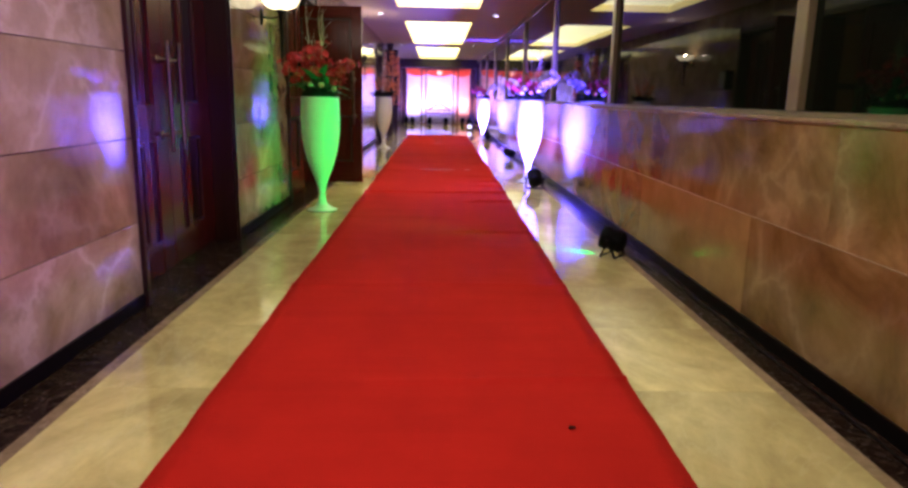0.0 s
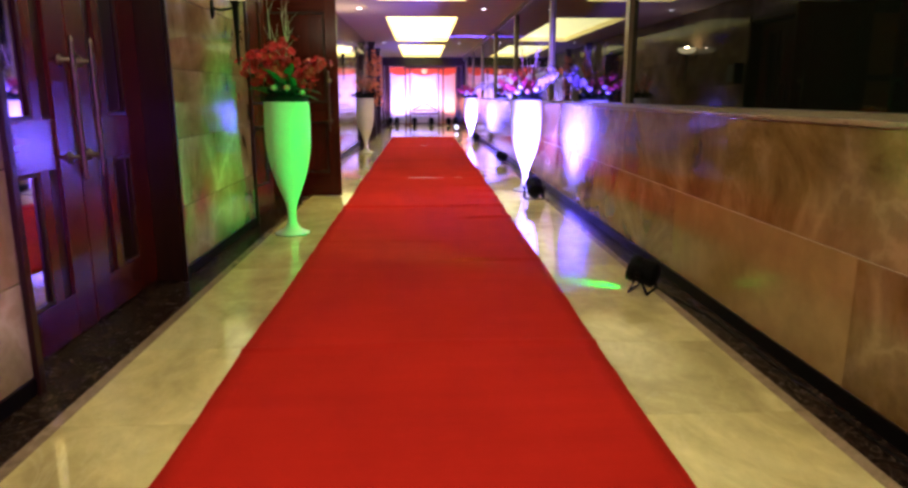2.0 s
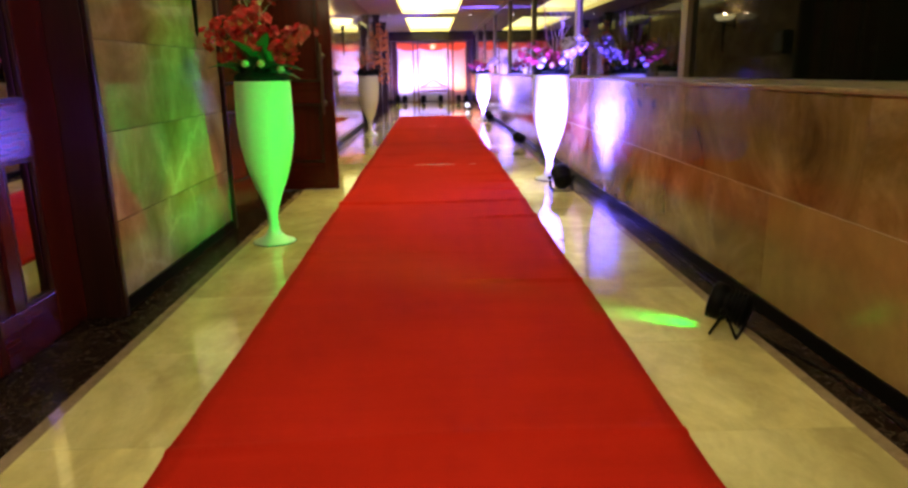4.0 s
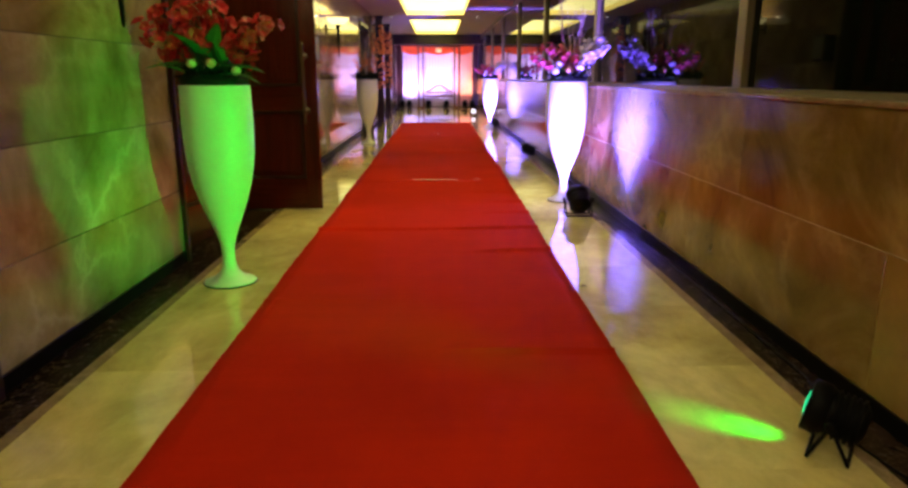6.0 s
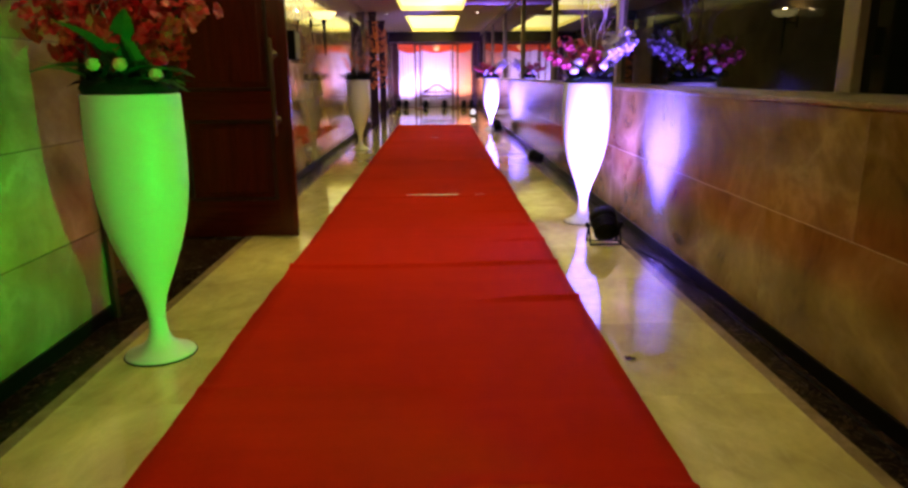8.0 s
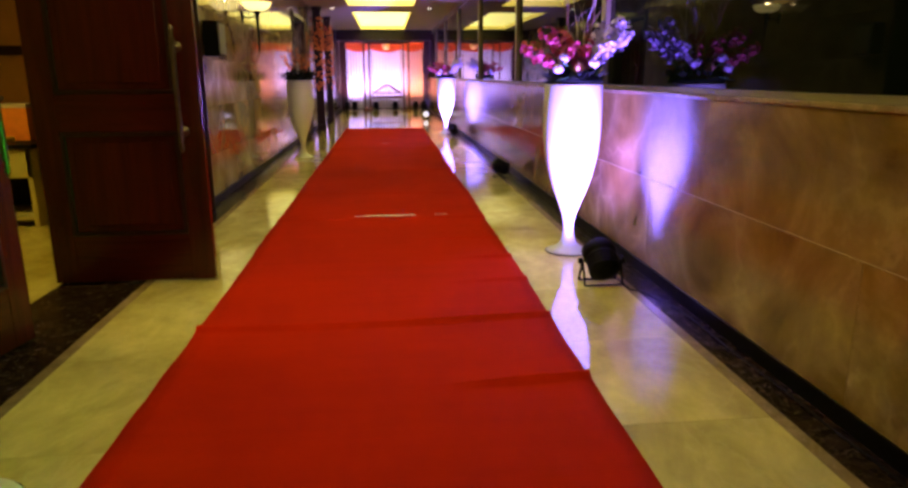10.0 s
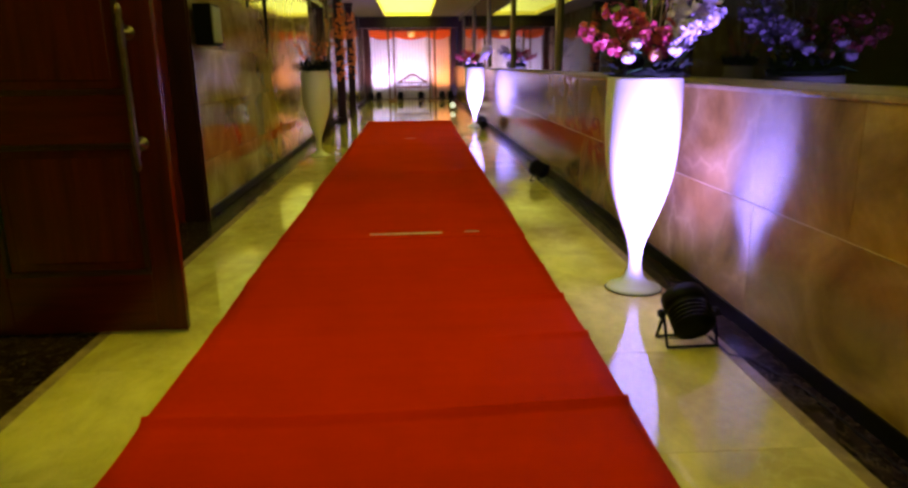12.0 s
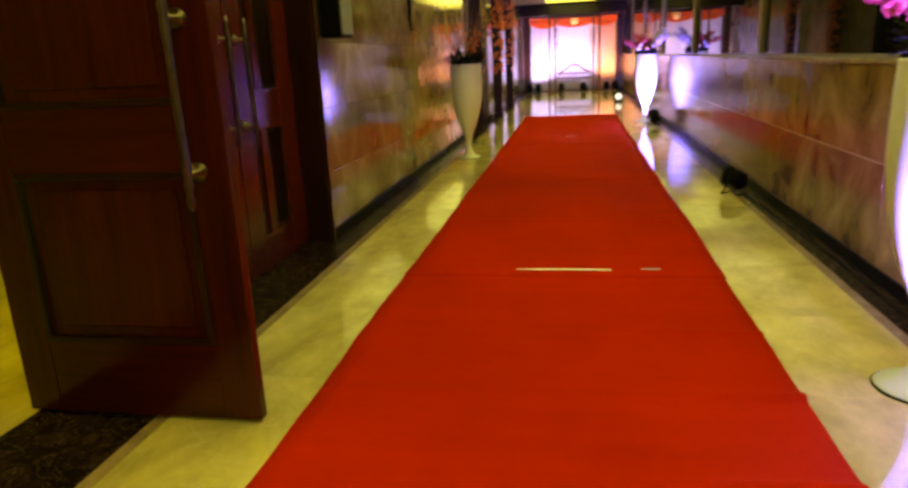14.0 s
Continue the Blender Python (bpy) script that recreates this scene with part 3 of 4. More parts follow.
VASES = [(-1.205, 8.03), (1.335, 10.805), (-1.25, 17.0), (1.345, 21.15)]
vase(*VASES[0], "tall white goblet-shaped vase bathed in green light")
vase(*VASES[1], "tall white goblet-shaped vase lit violet from a floor lamp")
vase(*VASES[2], "tall white goblet-shaped vase with dry twigs by the marble wall")
vase(*VASES[3], "tall white goblet-shaped vase glowing violet farther down the aisle")

# ---- flower arrangements ----
rng = random.Random(7)


def away(spread):
    a = rng.uniform(0, 2 * math.pi)
    r = spread * math.sqrt(rng.random())
    return r * math.cos(a), r * math.sin(a)


def blossom(bm, c, facing, size, n=5):
    """One open flower of n cupped petals."""
    f = Vector(facing).normalized()
    s = f.orthogonal().normalized()
    o = f.cross(s)
    twist = rng.uniform(0, 6.3)
    for k in range(n):
        a = twist + 2 * math.pi * k / n
        d = s * math.cos(a) + o * math.sin(a)
        blade(bm, Vector(c), d + f * rng.uniform(0.15, 0.6), f, size * rng.uniform(0.8, 1.1), size * 1.05, 0.2, 4)


def spray(parent, name, mat, base, tip, n, size, label, droop=0.25):
    """A branch of many small blossoms along an arching stem."""
    base, tip = Vector(base), Vector(tip)
    pts = []
    for i in range(9):
        f = i / 8
        p = base.lerp(tip, f)
        p.z += droop * (tip - base).length * (f - f * f)
        pts.append(p)
    bm = bmesh.new()
    for i in range(n):
        f = 0.35 + 0.65 * (i + rng.random() * 0.6) / n
        k = min(7, int(f * 8))
        p = pts[k].lerp(pts[k + 1], min(1.0, f * 8 - k))
        off = Vector((rng.gauss(0, 1), rng.gauss(0, 1), rng.gauss(0, 1))) * size * 0.85
        facing = off + Vector((0, -0.5, 0.4)) * size
        blossom(bm, p + off, facing, size * rng.uniform(0.75, 1.2))
    s = tagged(part(name, bm, mat, parent, label), kind="stuff")
    bm = bmesh.new()
    tube(bm, pts, 0.004, 0.0015, 5)
    part("stem", bm, M_GREEN_LEAF, s)


def rose(parent, mat, c, size, label):
    """A round bloom of wrapped petals."""
    bm = bmesh.new()
    for ring, (n, tilt, length) in enumerate(((3, 4.5, 0.95), (5, 2.8, 1.0), (6, 1.9, 1.05), (7, 1.25, 1.05), (7, 0.7, 0.9))):
        for k in range(n):
            a = 2 * math.pi * (k + 0.37 * ring) / n
            d = Vector((math.cos(a), math.sin(a), tilt))
            blade(bm, Vector(c) + Vector((0, 0, -size * 0.25)), d, Vector((-math.cos(a), -math.sin(a), 1)), size * length, size * 0.95, -0.42, 4)
    part("rose", bm, mat, parent, label)


def foliage(parent, n, spread, long, wide, mat, name="foliage", z=0.0):
    bm = bmesh.new()
    for _ in range(n):
        x, y = away(spread)
        a = rng.uniform(0, 6.3)
        d = Vector((x * 3 + 0.5 * math.cos(a), y * 3 + 0.5 * math.sin(a), rng.uniform(-0.10, 0.95)))
        blade(bm, (x, y, z + rng.uniform(0, 0.05)), d, (0, 0, 1), long * rng.uniform(0.6, 1.2), wide * rng.uniform(0.7, 1.2), 0.2, 3)
    part(name, bm, mat, parent)


def twigs(parent, n, mat, height, lean, name="twig", r=0.004):
    for _ in range(n):
        x, y = away(0.06)
        a = rng.uniform(0, 6.3)
        b = Vector((lean * math.cos(a), lean * math.sin(a), height * rng.uniform(0.75, 1.1)))
        pts = [Vector((x, y, 0)) + b * f + Vector((rng.gauss(0, 0.012), rng.gauss(0, 0.012), 0)) * (f > 0) for f in (0, 0.2, 0.4, 0.6, 0.8, 1.0)]
        bm = bmesh.new()
        tube(bm, pts, r, r * 0.35, 5)
        for k in (2, 3, 4):
            side = Vector((rng.uniform(-1, 1), rng.uniform(-1, 1), 1.1)).normalized() * height * 0.18
            tube(bm, [pts[k], pts[k] + side * 0.5 + Vector((0, 0, 0.01)), pts[k] + side], r * 0.5, r * 0.2, 4)
        part(name, bm, mat, parent)


def moss(parent):
    bm = bmesh.new()
    lathe(bm, [(0.180, 0.0), (0.181, 0.095), (0.195, 0.108), (0.180, 0.135), (0.12, 0.165), (0.05, 0.18), (0.001, 0.182)], 24)
    for v in bm.verts:
        v.co += Vector((0, 0, 0.05 * noise.noise(v.co * 25))) if v.co.z > 0.1 else Vector()
    part("moss", bm, M_FOAM, parent, "dark floral foam and moss", True)


def red_flowers(x, y):
    f = thing("flower_arrangement", (x, y, 1.078), "red orchids with green leaves and cream roses in the green-lit vase", "flowers", "aisle flowers")
    moss(f)
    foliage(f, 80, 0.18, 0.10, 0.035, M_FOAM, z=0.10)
    foliage(f, 26, 0.14, 0.22, 0.06, M_GREEN_LEAF, "leaves", 0.12)
    for d, n in (((-0.42, -0.10, 0.10), 1), ((0.36, -0.12, 0.06), 1), ((0.12, -0.2, 0.34), 1), ((-0.12, -0.22, 0.26), 1)):
        bm = bmesh.new()
        blade(bm, (0, -0.05, 0.16), d, (0, 0, 1), 0.34, 0.10, 0.25, 6)
        part("broad_leaf", bm, M_GREEN_LEAF, f)
    for tip, n, s in (((-0.24, -0.10, 0.48), 24, 0.045), ((-0.36, -0.06, 0.42), 18, 0.042), ((-0.06, -0.13, 0.54), 26, 0.047), ((0.03, -0.10, 0.50), 22, 0.047),
                      ((0.24, -0.12, 0.40), 26, 0.045), ((0.33, -0.04, 0.44), 26, 0.045), ((0.0, 0.12, 0.58), 20, 0.045), ((-0.18, 0.12, 0.50), 18, 0.045)):
        spray(f, "orchid_spray", M_RED_PETAL, (tip[0] * 0.15, tip[1] * 0.15, 0.14), tip, n, s, "red orchid spray")
    for c, mat, label in (((-0.07, -0.15, 0.20), M_CREAM_PETAL, "cream rose"), ((0.04, -0.16, 0.20), M_PEACH_PETAL, "peach rose"), ((0.165, -0.13, 0.16), M_CREAM_PETAL, "cream rose"),
                          ((-0.15, 0.05, 0.16), M_CREAM_PETAL, "cream rose")):
        rose(f, mat, c, 0.048, label)
    twigs(f, 6, M_SILVER_TWIG, 0.95, 0.12, r=0.0045)


def violet_flowers(x, y, seedling):
    f = thing("flower_arrangement", (x, y, 1.078), "pink and white blossom sprays with pale roses under violet light", "flowers", "aisle flowers")
    rng.seed(seedling)
    moss(f)
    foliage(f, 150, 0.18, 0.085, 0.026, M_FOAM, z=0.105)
    foliage(f, 16, 0.15, 0.16, 0.045, M_GREEN_LEAF, "leaves", 0.12)
    for tip, n, s in (((-0.36, -0.08, 0.33), 48, 0.027), ((-0.22, -0.14, 0.42), 48, 0.027), ((-0.06, -0.13, 0.36), 48, 0.027), ((-0.05, 0.12, 0.42), 38, 0.027), ((0.06, -0.10, 0.34), 34, 0.027)):
        spray(f, "blossom_spray", M_PINK_PETAL, (tip[0] * 0.2, tip[1] * 0.2, 0.15), tip, n, s, "crimson pink blossom spray")
    for tip, n, s in (((0.18, -0.13, 0.36), 60, 0.022), ((0.30, -0.10, 0.50), 80, 0.022), ((0.38, 0.0, 0.42), 70, 0.022), ((0.22, 0.10, 0.48), 60, 0.022), ((0.26, -0.14, 0.40), 60, 0.022)):
        spray(f, "blossom_spray", M_WHITE_PETAL, (tip[0] * 0.2, tip[1] * 0.2, 0.15), tip, n, s, "white blossom spray")
    for c in ((-0.145, -0.15, 0.175), (-0.11, -0.13, 0.24), (0.09, -0.16, 0.21), (-0.01, -0.16, 0.18)):
        rose(f, M_PEACH_PETAL if abs(c[0]) < 0.05 else M_WHITE_PETAL, c, 0.062, "pale rose")
    twigs(f, 7, M_TWIG, 0.95, 0.13)
    twigs(f, 3, M_SILVER_TWIG, 1.0, 0.10, r=0.005)


def dry_flowers(x, y):
    f = thing("flower_arrangement", (x, y, 1.078), "dry orange twigs and blossoms over dark leaves in a white vase", "flowers", "aisle flowers")
    rng.seed(31)
    moss(f)
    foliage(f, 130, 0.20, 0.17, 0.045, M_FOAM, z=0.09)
    for tip, n in (((-0.22, -0.1, 0.46), 24), ((0.20, -0.12, 0.46), 24), ((0.02, -0.14, 0.52), 24), ((0.1, 0.15, 0.5), 18), ((-0.12, 0.1, 0.56), 18)):
        spray(f, "blossom_spray", M_ORANGE_PETAL, (tip[0] * 0.2, tip[1] * 0.2, 0.1), tip, n, 0.022, "thin orange blossom spray")
    twigs(f, 28, M_TWIG, 0.80, 0.24)
    twigs(f, 5, M_SILVER_TWIG, 0.9, 0.12)


red_flowers(*VASES[0])
violet_flowers(*VASES[1], 11)
dry_flowers(*VASES[2])
violet_flowers(*VASES[3], 23)

# ---- floor uplighters ----
M_LENS = {"green": glow("green_lens", (0.02, 1.0, 0.40), 1.1), "violet": glow("violet_lens", (0.75, 0.6, 1.0), 14.0), "white": glow("white_lens", (0.95, 0.9, 1.0), 1.6), "amber": glow("amber_lens", (1.0, 0.7, 0.1), 8.0)}


def par_light(x, y, heading, tilt, lens, label, s=1.0):
    """A short round stage lamp in a double bracket on the floor; heading is the way it shines, tilt its rise."""
    p = thing("stage_light", (x, y, 0), label, "stage light", "floor stage lights", turn=heading)
    m = Matrix.Translation((0, 0, 0.155 * s)) @ Matrix.Rotation(radians(-tilt), 4, "Y") @ Matrix.Rotation(radians(90), 4, "Y")
    bm = bmesh.new()
    prof = [(0.001, -0.115), (0.055, -0.112), (0.075, -0.10)]
    for k in range(5):
        z = -0.09 + 0.022 * k
        prof += [(0.084, z), (0.098, z + 0.003), (0.098, z + 0.012), (0.086, z + 0.015)]
    prof += [(0.100, 0.035), (0.106, 0.04), (0.106, 0.10), (0.099, 0.104), (0.097, 0.07)]
    lathe(bm, [(r * s, z * s) for r, z in prof], 24, m)
    part("housing", bm, M_BLACK, p, "black finned lamp housing", True)
    bm = bmesh.new()
    lathe(bm, [(0.001, 0.112 * s), (0.04 * s, 0.108 * s), (0.075 * s, 0.098 * s), (0.0965 * s, 0.082 * s)], 24, m)
    part("lens", bm, M_LENS[lens], p, lens + " glowing lens", True)
    for side in (-1, 1):
        bm = bmesh.new()
        w = 0.122 * s
        tube(bm, [(0, side * w, 0.155 * s), (side * 0.07 * s, side * w, 0.01)], 0.009 * s, 0.008 * s, 6)
        tube(bm, [(side * 0.07 * s, -w, 0.01), (side * 0.07 * s, w, 0.01)], 0.008 * s, 0.008 * s, 6)
        tube(bm, [(0, -side * w, 0.155 * s), (side * 0.07 * s, -side * w, 0.01)], 0.009 * s, 0.008 * s, 6)
        part("bracket", bm, M_BLACK, p)
        bm = bmesh.new()
        lathe(bm, [(0.020 * s, 0.0), (0.024 * s, 0.008 * s), (0.018 * s, 0.022 * s)], 12,
              Matrix.Translation((0, side * 0.126 * s, 0.155 * s)) @ Matrix.Rotation(radians(-90 * side), 4, "X"), True)
        part("knob", bm, M_BLACK, p)
    return p


par_light(1.38, -1.04, 126, 14, "violet", "black floor stage light washing the marble wall violet", 0.85)
par_light(1.385, 6.03, 144, 12, "green", "black floor stage light shining green across the aisle", 0.85)
par_light(1.33, 10.01, 91, 32, "violet", "black floor stage light aimed up at a white vase", 0.95)
par_light(1.46, 14.45, 141, 16, "amber", "black floor stage light aimed across the aisle", 0.85)
par_light(1.44, 20.5, 95, 32, "violet", "black floor stage light aimed up at a white vase", 0.9)
par_light(1.22, 26.6, -95, 8, "white", "black floor stage light with a bright white lens facing the aisle", 0.8)
for xx in (-1.40, -1.12, -0.34, 0.40, 1.16, 1.46):
    par_light(xx, 32.36, 90, 40, "violet", "black floor stage light at the foot of the draped stage")

# ---- power cables of the floor lights ----
def cable(points, label):
    bm = bmesh.new()
    fine = []
    for a, b in zip(points, points[1:]):
        n = max(2, int((Vector(b) - Vector(a)).length / 0.12))
        for k in range(n):
            q = Vector(a).lerp(Vector(b), k / n)
            fine.append(q + Vector((0.010 * noise.noise((q.y * 3.1, q.x * 3, 1)), 0.010 * noise.noise((q.x * 4, q.y, 6)), 0)))
    fine.append(Vector(points[-1]))
    tube(bm, fine, 0.0045, 0.0045, 6)
    return solid("power_cable", bm, M_BLACK, label, "cable", group="stage light cables", smooth=True)


cable([(1.40, 9.93, 0.06), (1.45, 9.84, 0.012), (1.53, 9.80, 0.006), (1.60, 9.5, 0.006), (1.615, 8.0, 0.006), (1.60, 6.6, 0.006), (1.52, 6.18, 0.006), (1.44, 6.03, 0.05)], "thin black power cable lying along the dark floor border")
cable([(1.43, 6.0, 0.05), (1.52, 5.86, 0.006), (1.60, 5.5, 0.006), (1.61, 3.0, 0.006), (1.60, 0.0, 0.006), (1.50, -0.9, 0.006), (1.43, -1.04, 0.05)], "thin black power cable along the skirting behind the lamp")
cable([(1.42, 10.04, 0.05), (1.50, 10.3, 0.006), (1.58, 11.0, 0.006), (1.60, 12.6, 0.006), (1.55, 14.2, 0.006), (1.49, 14.4, 0.04)], "thin black power cable running behind the foot of the vase")

# ---- torch sconces, wall speaker ----
M_BOWL = glow("sconce_bowl", (1.0, 0.80, 0.30), 3.0)


def sconce(y, z):
    s = thing("wall_sconce", (LEFT, y, z), "dark iron torch sconce with a glowing amber bowl", "wall lamp", "wall sconces")
    stand = Matrix.Translation((0.185, 0, 0))
    bm = bmesh.new()
    lathe(bm, [(0.002, 0.0), (0.010, 0.03), (0.015, 0.16), (0.019, 0.30), (0.026, 0.46), (0.042, 0.49), (0.02, 0.512)], 14, stand)
    part("stem", bm, M_BLACK, s, "", True)
    bm = bmesh.new()
    tube(bm, [(0.01, 0, 0.44), (0.06, 0, 0.425), (0.12, 0, 0.43), (0.17, 0, 0.445)], 0.009, 0.008, 8)
    part("arm", bm, M_BLACK, s)
    bm = bmesh.new()
    lathe(bm, [(0.001, 0.022), (0.026, 0.020), (0.036, 0.010), (0.038, 0.0)], 20, Matrix.Translation((0, 0, 0.44)) @ Matrix.Diagonal((1, 1, 2.1, 1)) @ Matrix.Rotation(radians(90), 4, "Y"))
    part("back_plate", bm, M_BLACK, s, "", True)
    bm = bmesh.new()
    lathe(bm, [(0.02, 0.505), (0.09, 0.512), (0.14, 0.535), (0.178, 0.60), (0.172, 0.60), (0.13, 0.542), (0.06, 0.52), (0.001, 0.517)], 28, stand)
    part("bowl", bm, M_BOWL, s, "glowing amber glass bowl", True)
    return s


for yy, zz in ((7.53, 1.455), (15.0, 1.50)):
    sconce(yy, zz)
    bulb("sconce_bulb", (LEFT + 0.185, yy, zz + 0.60), (1.0, 0.74, 0.34), 22, 0.025)

sp = thing("loudspeaker", (LEFT, 13.08, 1.58), "black wall loudspeaker with a grey grille", "loudspeaker")
part("cabinet", boxed(0.03, 0.17, -0.13, 0.13, -0.16, 0.16, bevel=0.008), M_BLACK, sp)
M_GRILLE = plain("grey_grille", (0.16, 0.17, 0.16), 0.6, vary=0.3, scale=180)
part("grille", boxed(0.171, 0.182, -0.12, 0.12, -0.14, 0.14, bevel=0.004), M_GRILLE, sp, "grey metal grille")
part("mount", boxed(0.0, 0.03, -0.03, 0.03, -0.05, 0.05), M_BLACK, sp)

# ---- garlanded posts farther down the wall ----
def garland_post(x, y):
    g = thing("wooden_post", (x, y, 0), "dark wooden post dressed with an orange flower garland", "post", "garlanded posts")
    part("shaft", boxed(-0.09, 0.09, -0.09, 0.09, 0.10, 2.72, bevel=0.008), M_FRAME, g)
    part("base", boxed(-0.11, 0.11, -0.11, 0.11, 0, 0.10, bevel=0.008), M_FRAME, g)
    part("cap", boxed(-0.11, 0.11, -0.11, 0.11, 2.72, TOP - 0.002, bevel=0.008), M_FRAME, g)
    bm = bmesh.new()
    for k in range(150):
        a = rng.gauss(-0.6, 1.1)
        c = Vector((0.12 * math.cos(a), 0.12 * math.sin(a), 0.9 + 1.65 * rng.random() ** 0.8))
        blossom(bm, c, (math.cos(a), math.sin(a), rng.uniform(-0.5, 0.5)), rng.uniform(0.03, 0.055), 6)
    part("garland", bm, M_ORANGE_PETAL, g, "orange marigold garland")


garland_post(-1.50, 23.06)
garland_post(-1.50, 25.9)

# ---- draped stage at the end ----
def drape(name, x0, x1, y, z0, z1, folds, depth, mat, label, phase=0.0):
    bm = bmesh.new()
    nx, nz = folds * 8, 14
    rows = []
    for j in range(nz + 1):
        f = j / nz
        row = []
        for i in range(nx + 1):
            u = i / nx
            a = 2 * math.pi * folds * u + phase + 0.8 * noise.noise((u * 5, f * 1.2, phase))
            row.append(bm.verts.new((x0 + (x1 - x0) * u, y + depth * math.sin(a) * (0.5 + 0.5 * (1 - f)) + 0.01 * noise.noise((u * 9, f * 3, 4)), z0 + (z1 - z0) * f)))
        rows.append(row)
    for a, b in zip(rows, rows[1:]):
        for i in range(nx):
            bm.faces.new((a[i], a[i + 1], b[i + 1], b[i]))
    bmesh.ops.solidify(bm, geom=bm.faces[:], thickness=0.004)
    return solid(name, bm, mat, label, "curtain", group="stage drapes", smooth=True)


drape("drape", -1.40, -0.66, 33.2, 0.02, 2.42, 7, 0.03, M_WHITE_CLOTH, "white pleated stage drape lit violet", 0.3)
drape("drape", -0.66, 0.84, 33.3, 0.02, 2.42, 13, 0.03, M_WHITE_CLOTH, "wide white pleated stage drape behind the swing", 1.1)
drape("drape", 0.84, 1.50, 33.2, 0.02, 2.42, 7, 0.03, M_PEACH_CLOTH, "peach pleated stage drape lit pink", 2.0)


def swag(x0, x1, y, z, drop, label):
    bm = bmesh.new()
    nx, nz = 30, 10
    rows = []
    for j in range(nz + 1):
        f = j / nz
        row = []
        for i in range(nx + 1):
            u = i / nx
            sag = 4 * u * (1 - u)
            row.append(bm.verts.new((x0 + (x1 - x0) * u, y - 0.03 - 0.025 * math.sin(f * 18 + 2 * sag) - 0.05 * sag * f, z - f * (0.20 + 0.7 * drop * sag))))
        rows.append(row)
    for a, b in zip(rows, rows[1:]):
        for i in range(nx):
            bm.faces.new((a[i], b[i], b[i + 1], a[i + 1]))
    bmesh.ops.solidify(bm, geom=bm.faces[:], thickness=0.005)
    return solid("swag", bm, M_RED_CLOTH, label, "curtain", group="red swags", smooth=True)


swag(-1.42, -0.42, 33.05, 2.45, 0.20, "red draped swag along the stage top")
swag(-0.60, 0.80, 33.00, 2.46, 0.22, "wide red draped swag over the stage centre")
swag(0.62, 1.52, 33.05, 2.45, 0.20, "red draped swag along the stage top")
for x0, x1 in ((LEFT + 0.01, -1.43), (1.53, GLASS_X - 0.04)):
    solid("stage_wing", boxed(x0, x1, 33.0, 33.25, 0, TOP - 0.004, bevel=0.006), M_FRAME, "dark wooden wing beside the stage drapes", "panel", "structure")
emblem = thing("stage_ornament", (0.1, 32.92, 2.33), "gold rosette pinned to the red swag", "ornament")
bm = bmesh.new()
lathe(bm, [(0.001, 0.05), (0.05, 0.045), (0.06, 0.03), (0.13, 0.035), (0.14, 0.02), (0.15, 0.0)], 16, Matrix.Rotation(radians(90), 4, "X"))
part("rosette", bm, M_GOLD, emblem, "", True)

swing = thing("swing", (0.1, 31.75, 0), "carved teak garden swing hung in a four-post frame", "swing")
for sx in (-1, 1):
    for yy in (-0.10, 0.22):
        bm = bmesh.new()
        x = sx * (0.62 if yy > 0 else 0.80)
        lathe(bm, [(0.05, 0.0), (0.055, 0.08), (0.035, 0.12), (0.03, 0.5), (0.042, 0.56), (0.03, 0.62), (0.028, 1.5), (0.042, 1.56), (0.03, 1.62), (0.03, 2.37)], 14, Matrix.Translation((x, yy, 0)), True)
        part("post", bm, M_TEAK, swing, "", True)
    part("foot", boxed(sx * 0.71 - 0.16, sx * 0.71 + 0.16, -0.2, 0.32, 0, 0.05, bevel=0.01), M_TEAK, swing)
part("beam", boxed(-0.90, 0.90, 0.0, 0.12, 2.36, 2.43, bevel=0.01), M_TEAK, swing)
part("bench_seat", boxed(-0.56, 0.56, -0.15, 0.30, 0.44, 0.50, bevel=0.012), M_TEAK, swing)
bm = bmesh.new()
tube(bm, [(-0.5 + k / 24, 0.28, 0.66 + 0.24 * math.sin(math.pi * k / 24) ** 2) for k in range(25)], 0.032, 0.032, 8)
tube(bm, [(-0.5, 0.28, 0.62), (0.5, 0.28, 0.62)], 0.024, 0.016, 8)
for k in range(13):
    xx = -0.5 + k / 12
    tube(bm, [(xx, 0.28, 0.50), (xx, 0.28, 0.66 + 0.24 * math.sin(math.pi * k / 12) ** 2)], 0.011, 0.011, 6)
part("backrest", bm, M_TEAK, swing, "spindle back with a raised crest")
for sx in (-0.53, 0.53):
    for yy in (-0.10, 0.25):
        bm = bmesh.new()
        tube(bm, [(sx, yy, 0.5), (sx, 0.06, 2.36)], 0.008, 0.008, 6)
        part("hanger", bm, M_BRASS, swing)

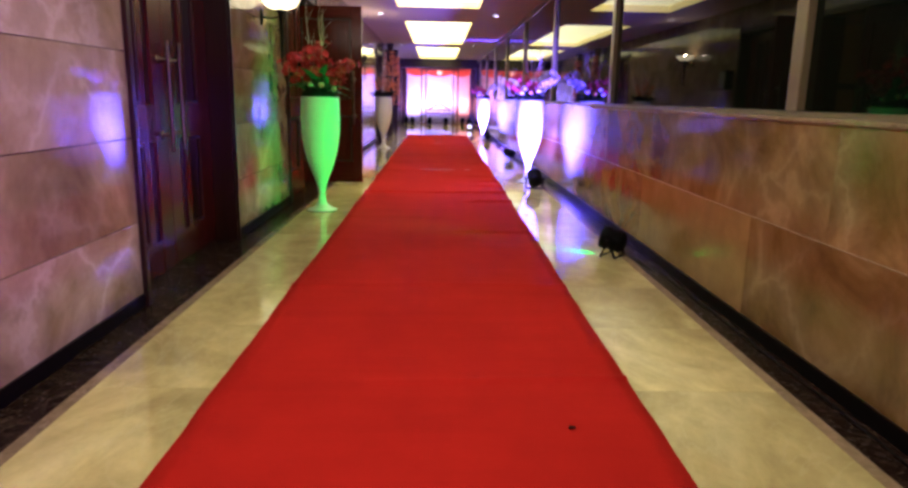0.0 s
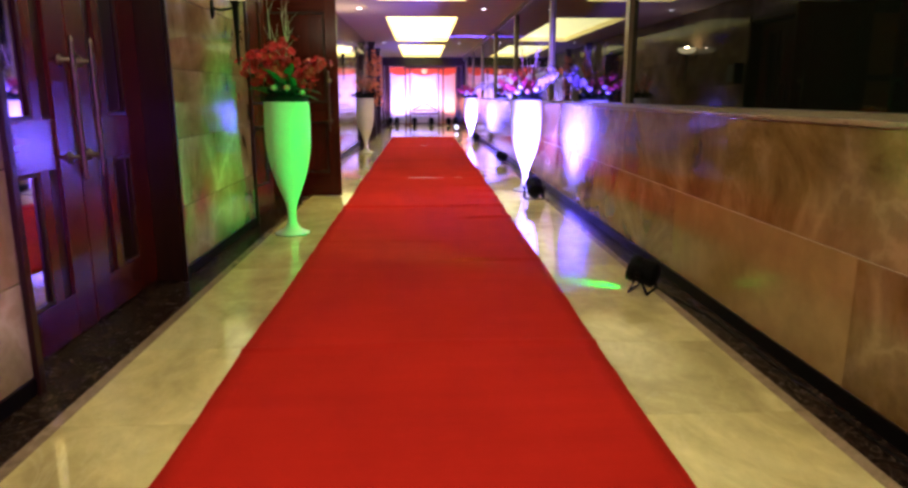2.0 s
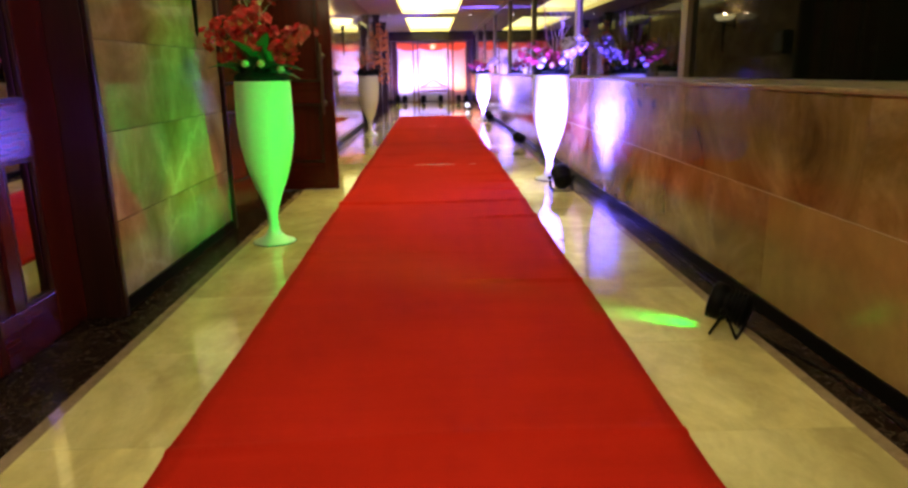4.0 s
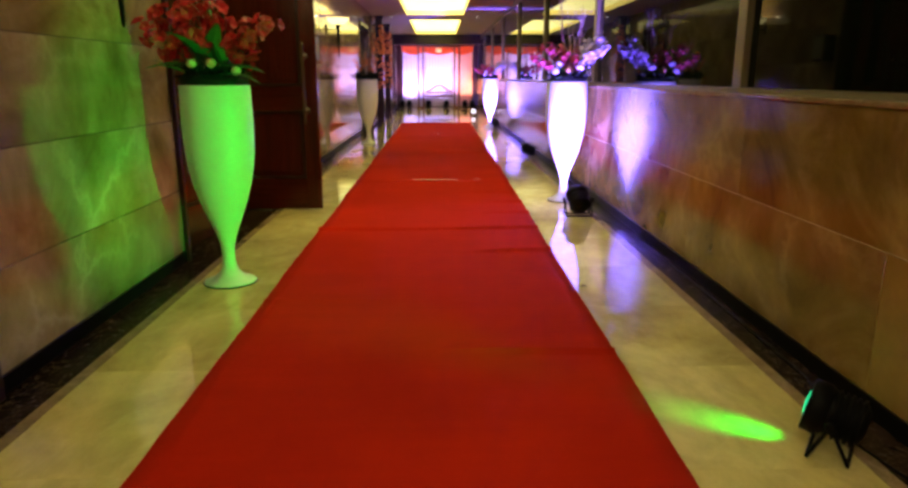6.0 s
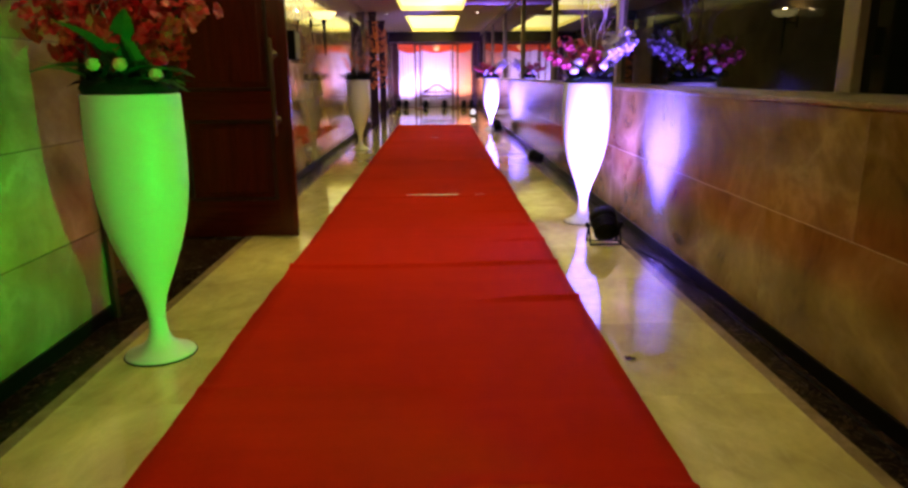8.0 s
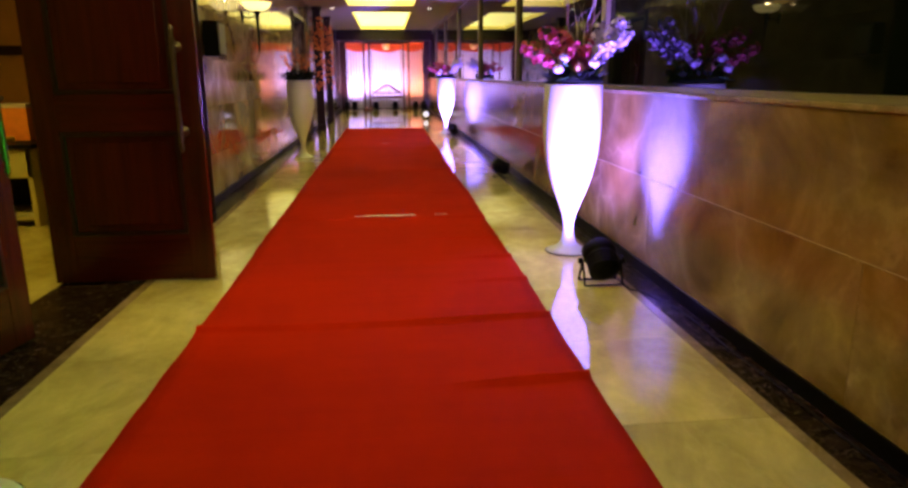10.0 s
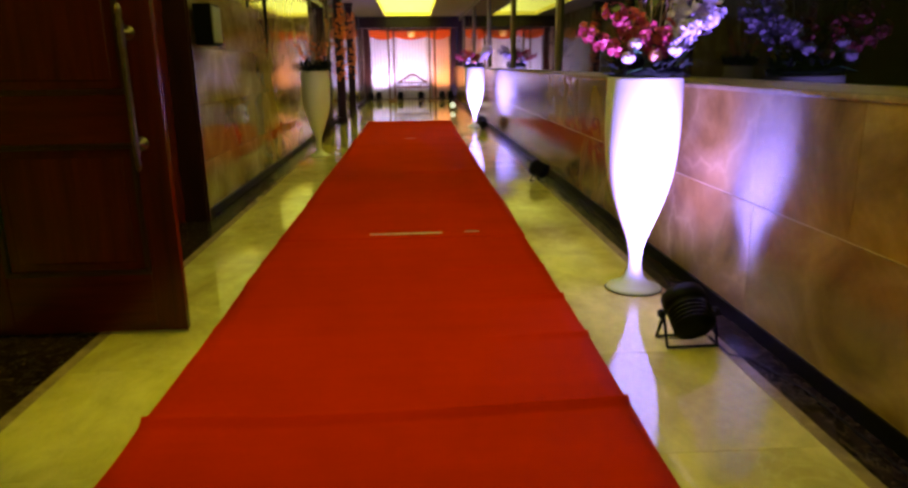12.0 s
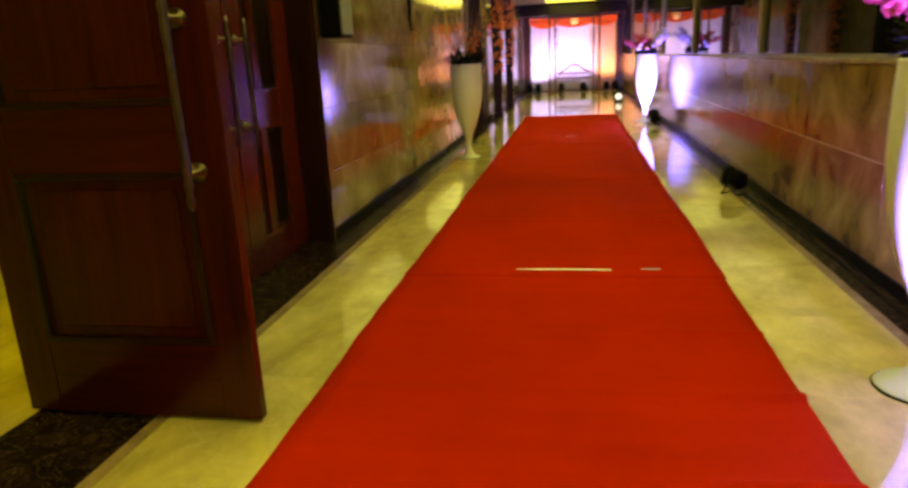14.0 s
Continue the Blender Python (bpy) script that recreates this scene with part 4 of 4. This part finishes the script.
# ---- side room seen through the open doorway ----
solid("room_wall_west", boxed(-7.1, -7.0, 6.4, 17.0, 0, 3.0), M_PLASTER, "warm orange plaster wall of the side room", "wall", "structure")
solid("room_wall_north", boxed(-7.0, -2.001, 17.0, 17.1, 0, 3.0), M_PLASTER, "warm orange plaster wall of the side room", "wall", "structure")
solid("room_wall_south", boxed(-7.0, -2.001, 6.3, 6.4, 0, 3.0), M_PLASTER, "warm orange plaster wall of the side room", "wall", "structure")
solid("room_ceiling", boxed(-7.1, -2.001, 6.3, 17.1, 3.0, 3.1), M_CEILING, "pale plaster ceiling of the side room", "ceiling", "structure")
solid("room_trim", boxed(-6.995, -2.01, 16.93, 16.998, 1.55, 1.68), M_FRAME, "dark wooden rail along the room wall", "trim", "structure")
bulb("room_lamp", (-4.2, 10.5, 2.75), (1.0, 0.72, 0.10), 170, 0.2)
M_ROOM_LIGHT = glow("room_light", (1.0, 0.85, 0.2), 5.0)
rl = thing("ceiling_light", (-4.2, 10.5, 3.0), "square yellow ceiling light in the side room", "ceiling light")
part("frame", boxed(-0.40, 0.40, -0.40, 0.40, -0.03, 0.0, bevel=0.006), M_METAL_PAINT, rl)
part("diffuser", boxed(-0.36, 0.36, -0.36, 0.36, -0.042, -0.031), M_ROOM_LIGHT, rl)

M_OLIVE = plain("cream_counter", (0.50, 0.46, 0.22), 0.5, vary=0.06, scale=5)
counter = thing("counter", (-3.75, 12.4, 0), "cream serving counter with an open dark bay", "counter")
part("top", boxed(-0.9, 0.9, -0.32, 0.32, 0.66, 0.70, bevel=0.006), M_BLACK, counter, "dark counter top")
part("apron", boxed(-0.86, 0.86, -0.29, -0.26, 0.42, 0.655, bevel=0.004), M_OLIVE, counter)
for sx in (-0.86, 0.82):
    part("leg", boxed(sx, sx + 0.04, -0.29, 0.29, 0.0, 0.655, bevel=0.004), M_OLIVE, counter)
part("shelf", boxed(-0.82, 0.82, -0.285, 0.29, 0.06, 0.09), M_OLIVE, counter)
part("back", boxed(-0.82, 0.82, 0.27, 0.285, 0.09, 0.655), M_BLACK, counter)
M_ORANGE_BOX = plain("orange_card", (0.70, 0.20, 0.05), 0.5, vary=0.1)
M_YELLOW = plain("yellow_cloth", (0.75, 0.70, 0.08), 0.7, vary=0.1)
solid("folded_cloth", boxed(-3.95, -3.1, 12.12, 12.34, 0.701, 0.745, bevel=0.012), M_YELLOW, "bright yellow folded cloth on the counter", "cloth")
for k, (xx, hh) in enumerate(((-3.75, 0.30), (-3.42, 0.34), (-3.15, 0.28))):
    b = thing("gift_box", (xx, 12.52, 0.701), "orange gift box standing on the counter", "box", "gift boxes")
    part("box_body", boxed(-0.13, 0.13, -0.09, 0.09, 0, hh, bevel=0.006), M_ORANGE_BOX, b)
    part("lid", boxed(-0.137, 0.137, -0.097, 0.097, hh + 0.001, hh + 0.035, bevel=0.005), M_CEILING, b, "pale lid")

# ---- pieces of the setting ----
def slabs(parent, name, mat, x_face, thick, outward, rows, spans_, length, shift, gap=0.003, odd=None):
    """Marble slabs on a wall; outward is the sign of x towards the corridor. Alike slabs share a mesh."""
    cache = {}
    for r, (z0, z1) in enumerate(rows):
        for a, b in spans_:
            y = a - (shift * r) % length
            while y < b - 0.02:
                p, q = max(a, y), min(b, y + length)
                y += length
                if q - p < 0.05:
                    continue
                other = odd is not None and r == odd[0] and p < odd[1] < q
                key = (round(q - p, 2), r, other)
                if key not in cache:
                    x0, x1 = (x_face - thick, x_face) if outward > 0 else (x_face, x_face + thick)
                    n = q - p
                    cache[key] = mesh_of(boxed(x0 - x_face, x1 - x_face, -n / 2 + 0.001, n / 2 - 0.001, z0 + gap / 2, z1 - gap / 2, bevel=0.0015), name, odd[2] if other else mat)
                ob = new(name, cache[key])
                ob.location = (x_face, (p + q) / 2, 0)
                ob.parent = parent


slabs(wall_e, "slab", M_WALL_R, RIGHT, 0.013, -1, [(SKIRT, JOINT), (JOINT, LEDGE - 0.022)], [(START, END)], 1.93, 0.70, 0.0045, odd=(0, 5.3, M_WALL_R_PLAIN))
slabs(wall_w, "slab", M_WALL_L, LEFT, 0.018, 1, [(SKIRT, 0.485), (0.485, 0.945), (0.945, 1.40), (1.40, 1.87), (1.87, 2.33), (2.33, TOP)], spans, 2.50, 0.0, 0.005)


def paving(name, mat, x0, x1, length, z=0.0, offset=0.0):
    w = x1 - x0
    meshes = {}
    y = START - offset
    while y < END:
        p, q = max(START, y), min(END, y + length)
        y += length
        if q - p < 0.02:
            continue
        key = round(q - p, 3)
        if key not in meshes:
            n = q - p
            meshes[key] = mesh_of(boxed(-w / 2 + 0.0008, w / 2 - 0.0008, -n / 2 + 0.0008, n / 2 - 0.0008, -0.012, 0.0, bevel=0.0006), name, mat)
        ob = new(name, meshes[key])
        ob.location = ((x0 + x1) / 2, (p + q) / 2, z)
        ob.parent = floor


W0, W1 = EDGE_W + 0.055, EDGE_E - 0.055
for k in range(4):
    paving("floor_tile", M_FLOOR, W0 + (W1 - W0) * k / 4, W0 + (W1 - W0) * (k + 1) / 4, 0.80)
paving("border_strip", M_TRIM, EDGE_W, W0, 1.2)
paving("border_strip", M_TRIM, W1, EDGE_E, 1.2)
paving("border_slab", M_BAND, LEFT - 0.001, EDGE_W, 1.2, offset=0.3)
paving("border_slab", M_BAND, EDGE_E, RIGHT + 0.001, 1.2, offset=0.5)
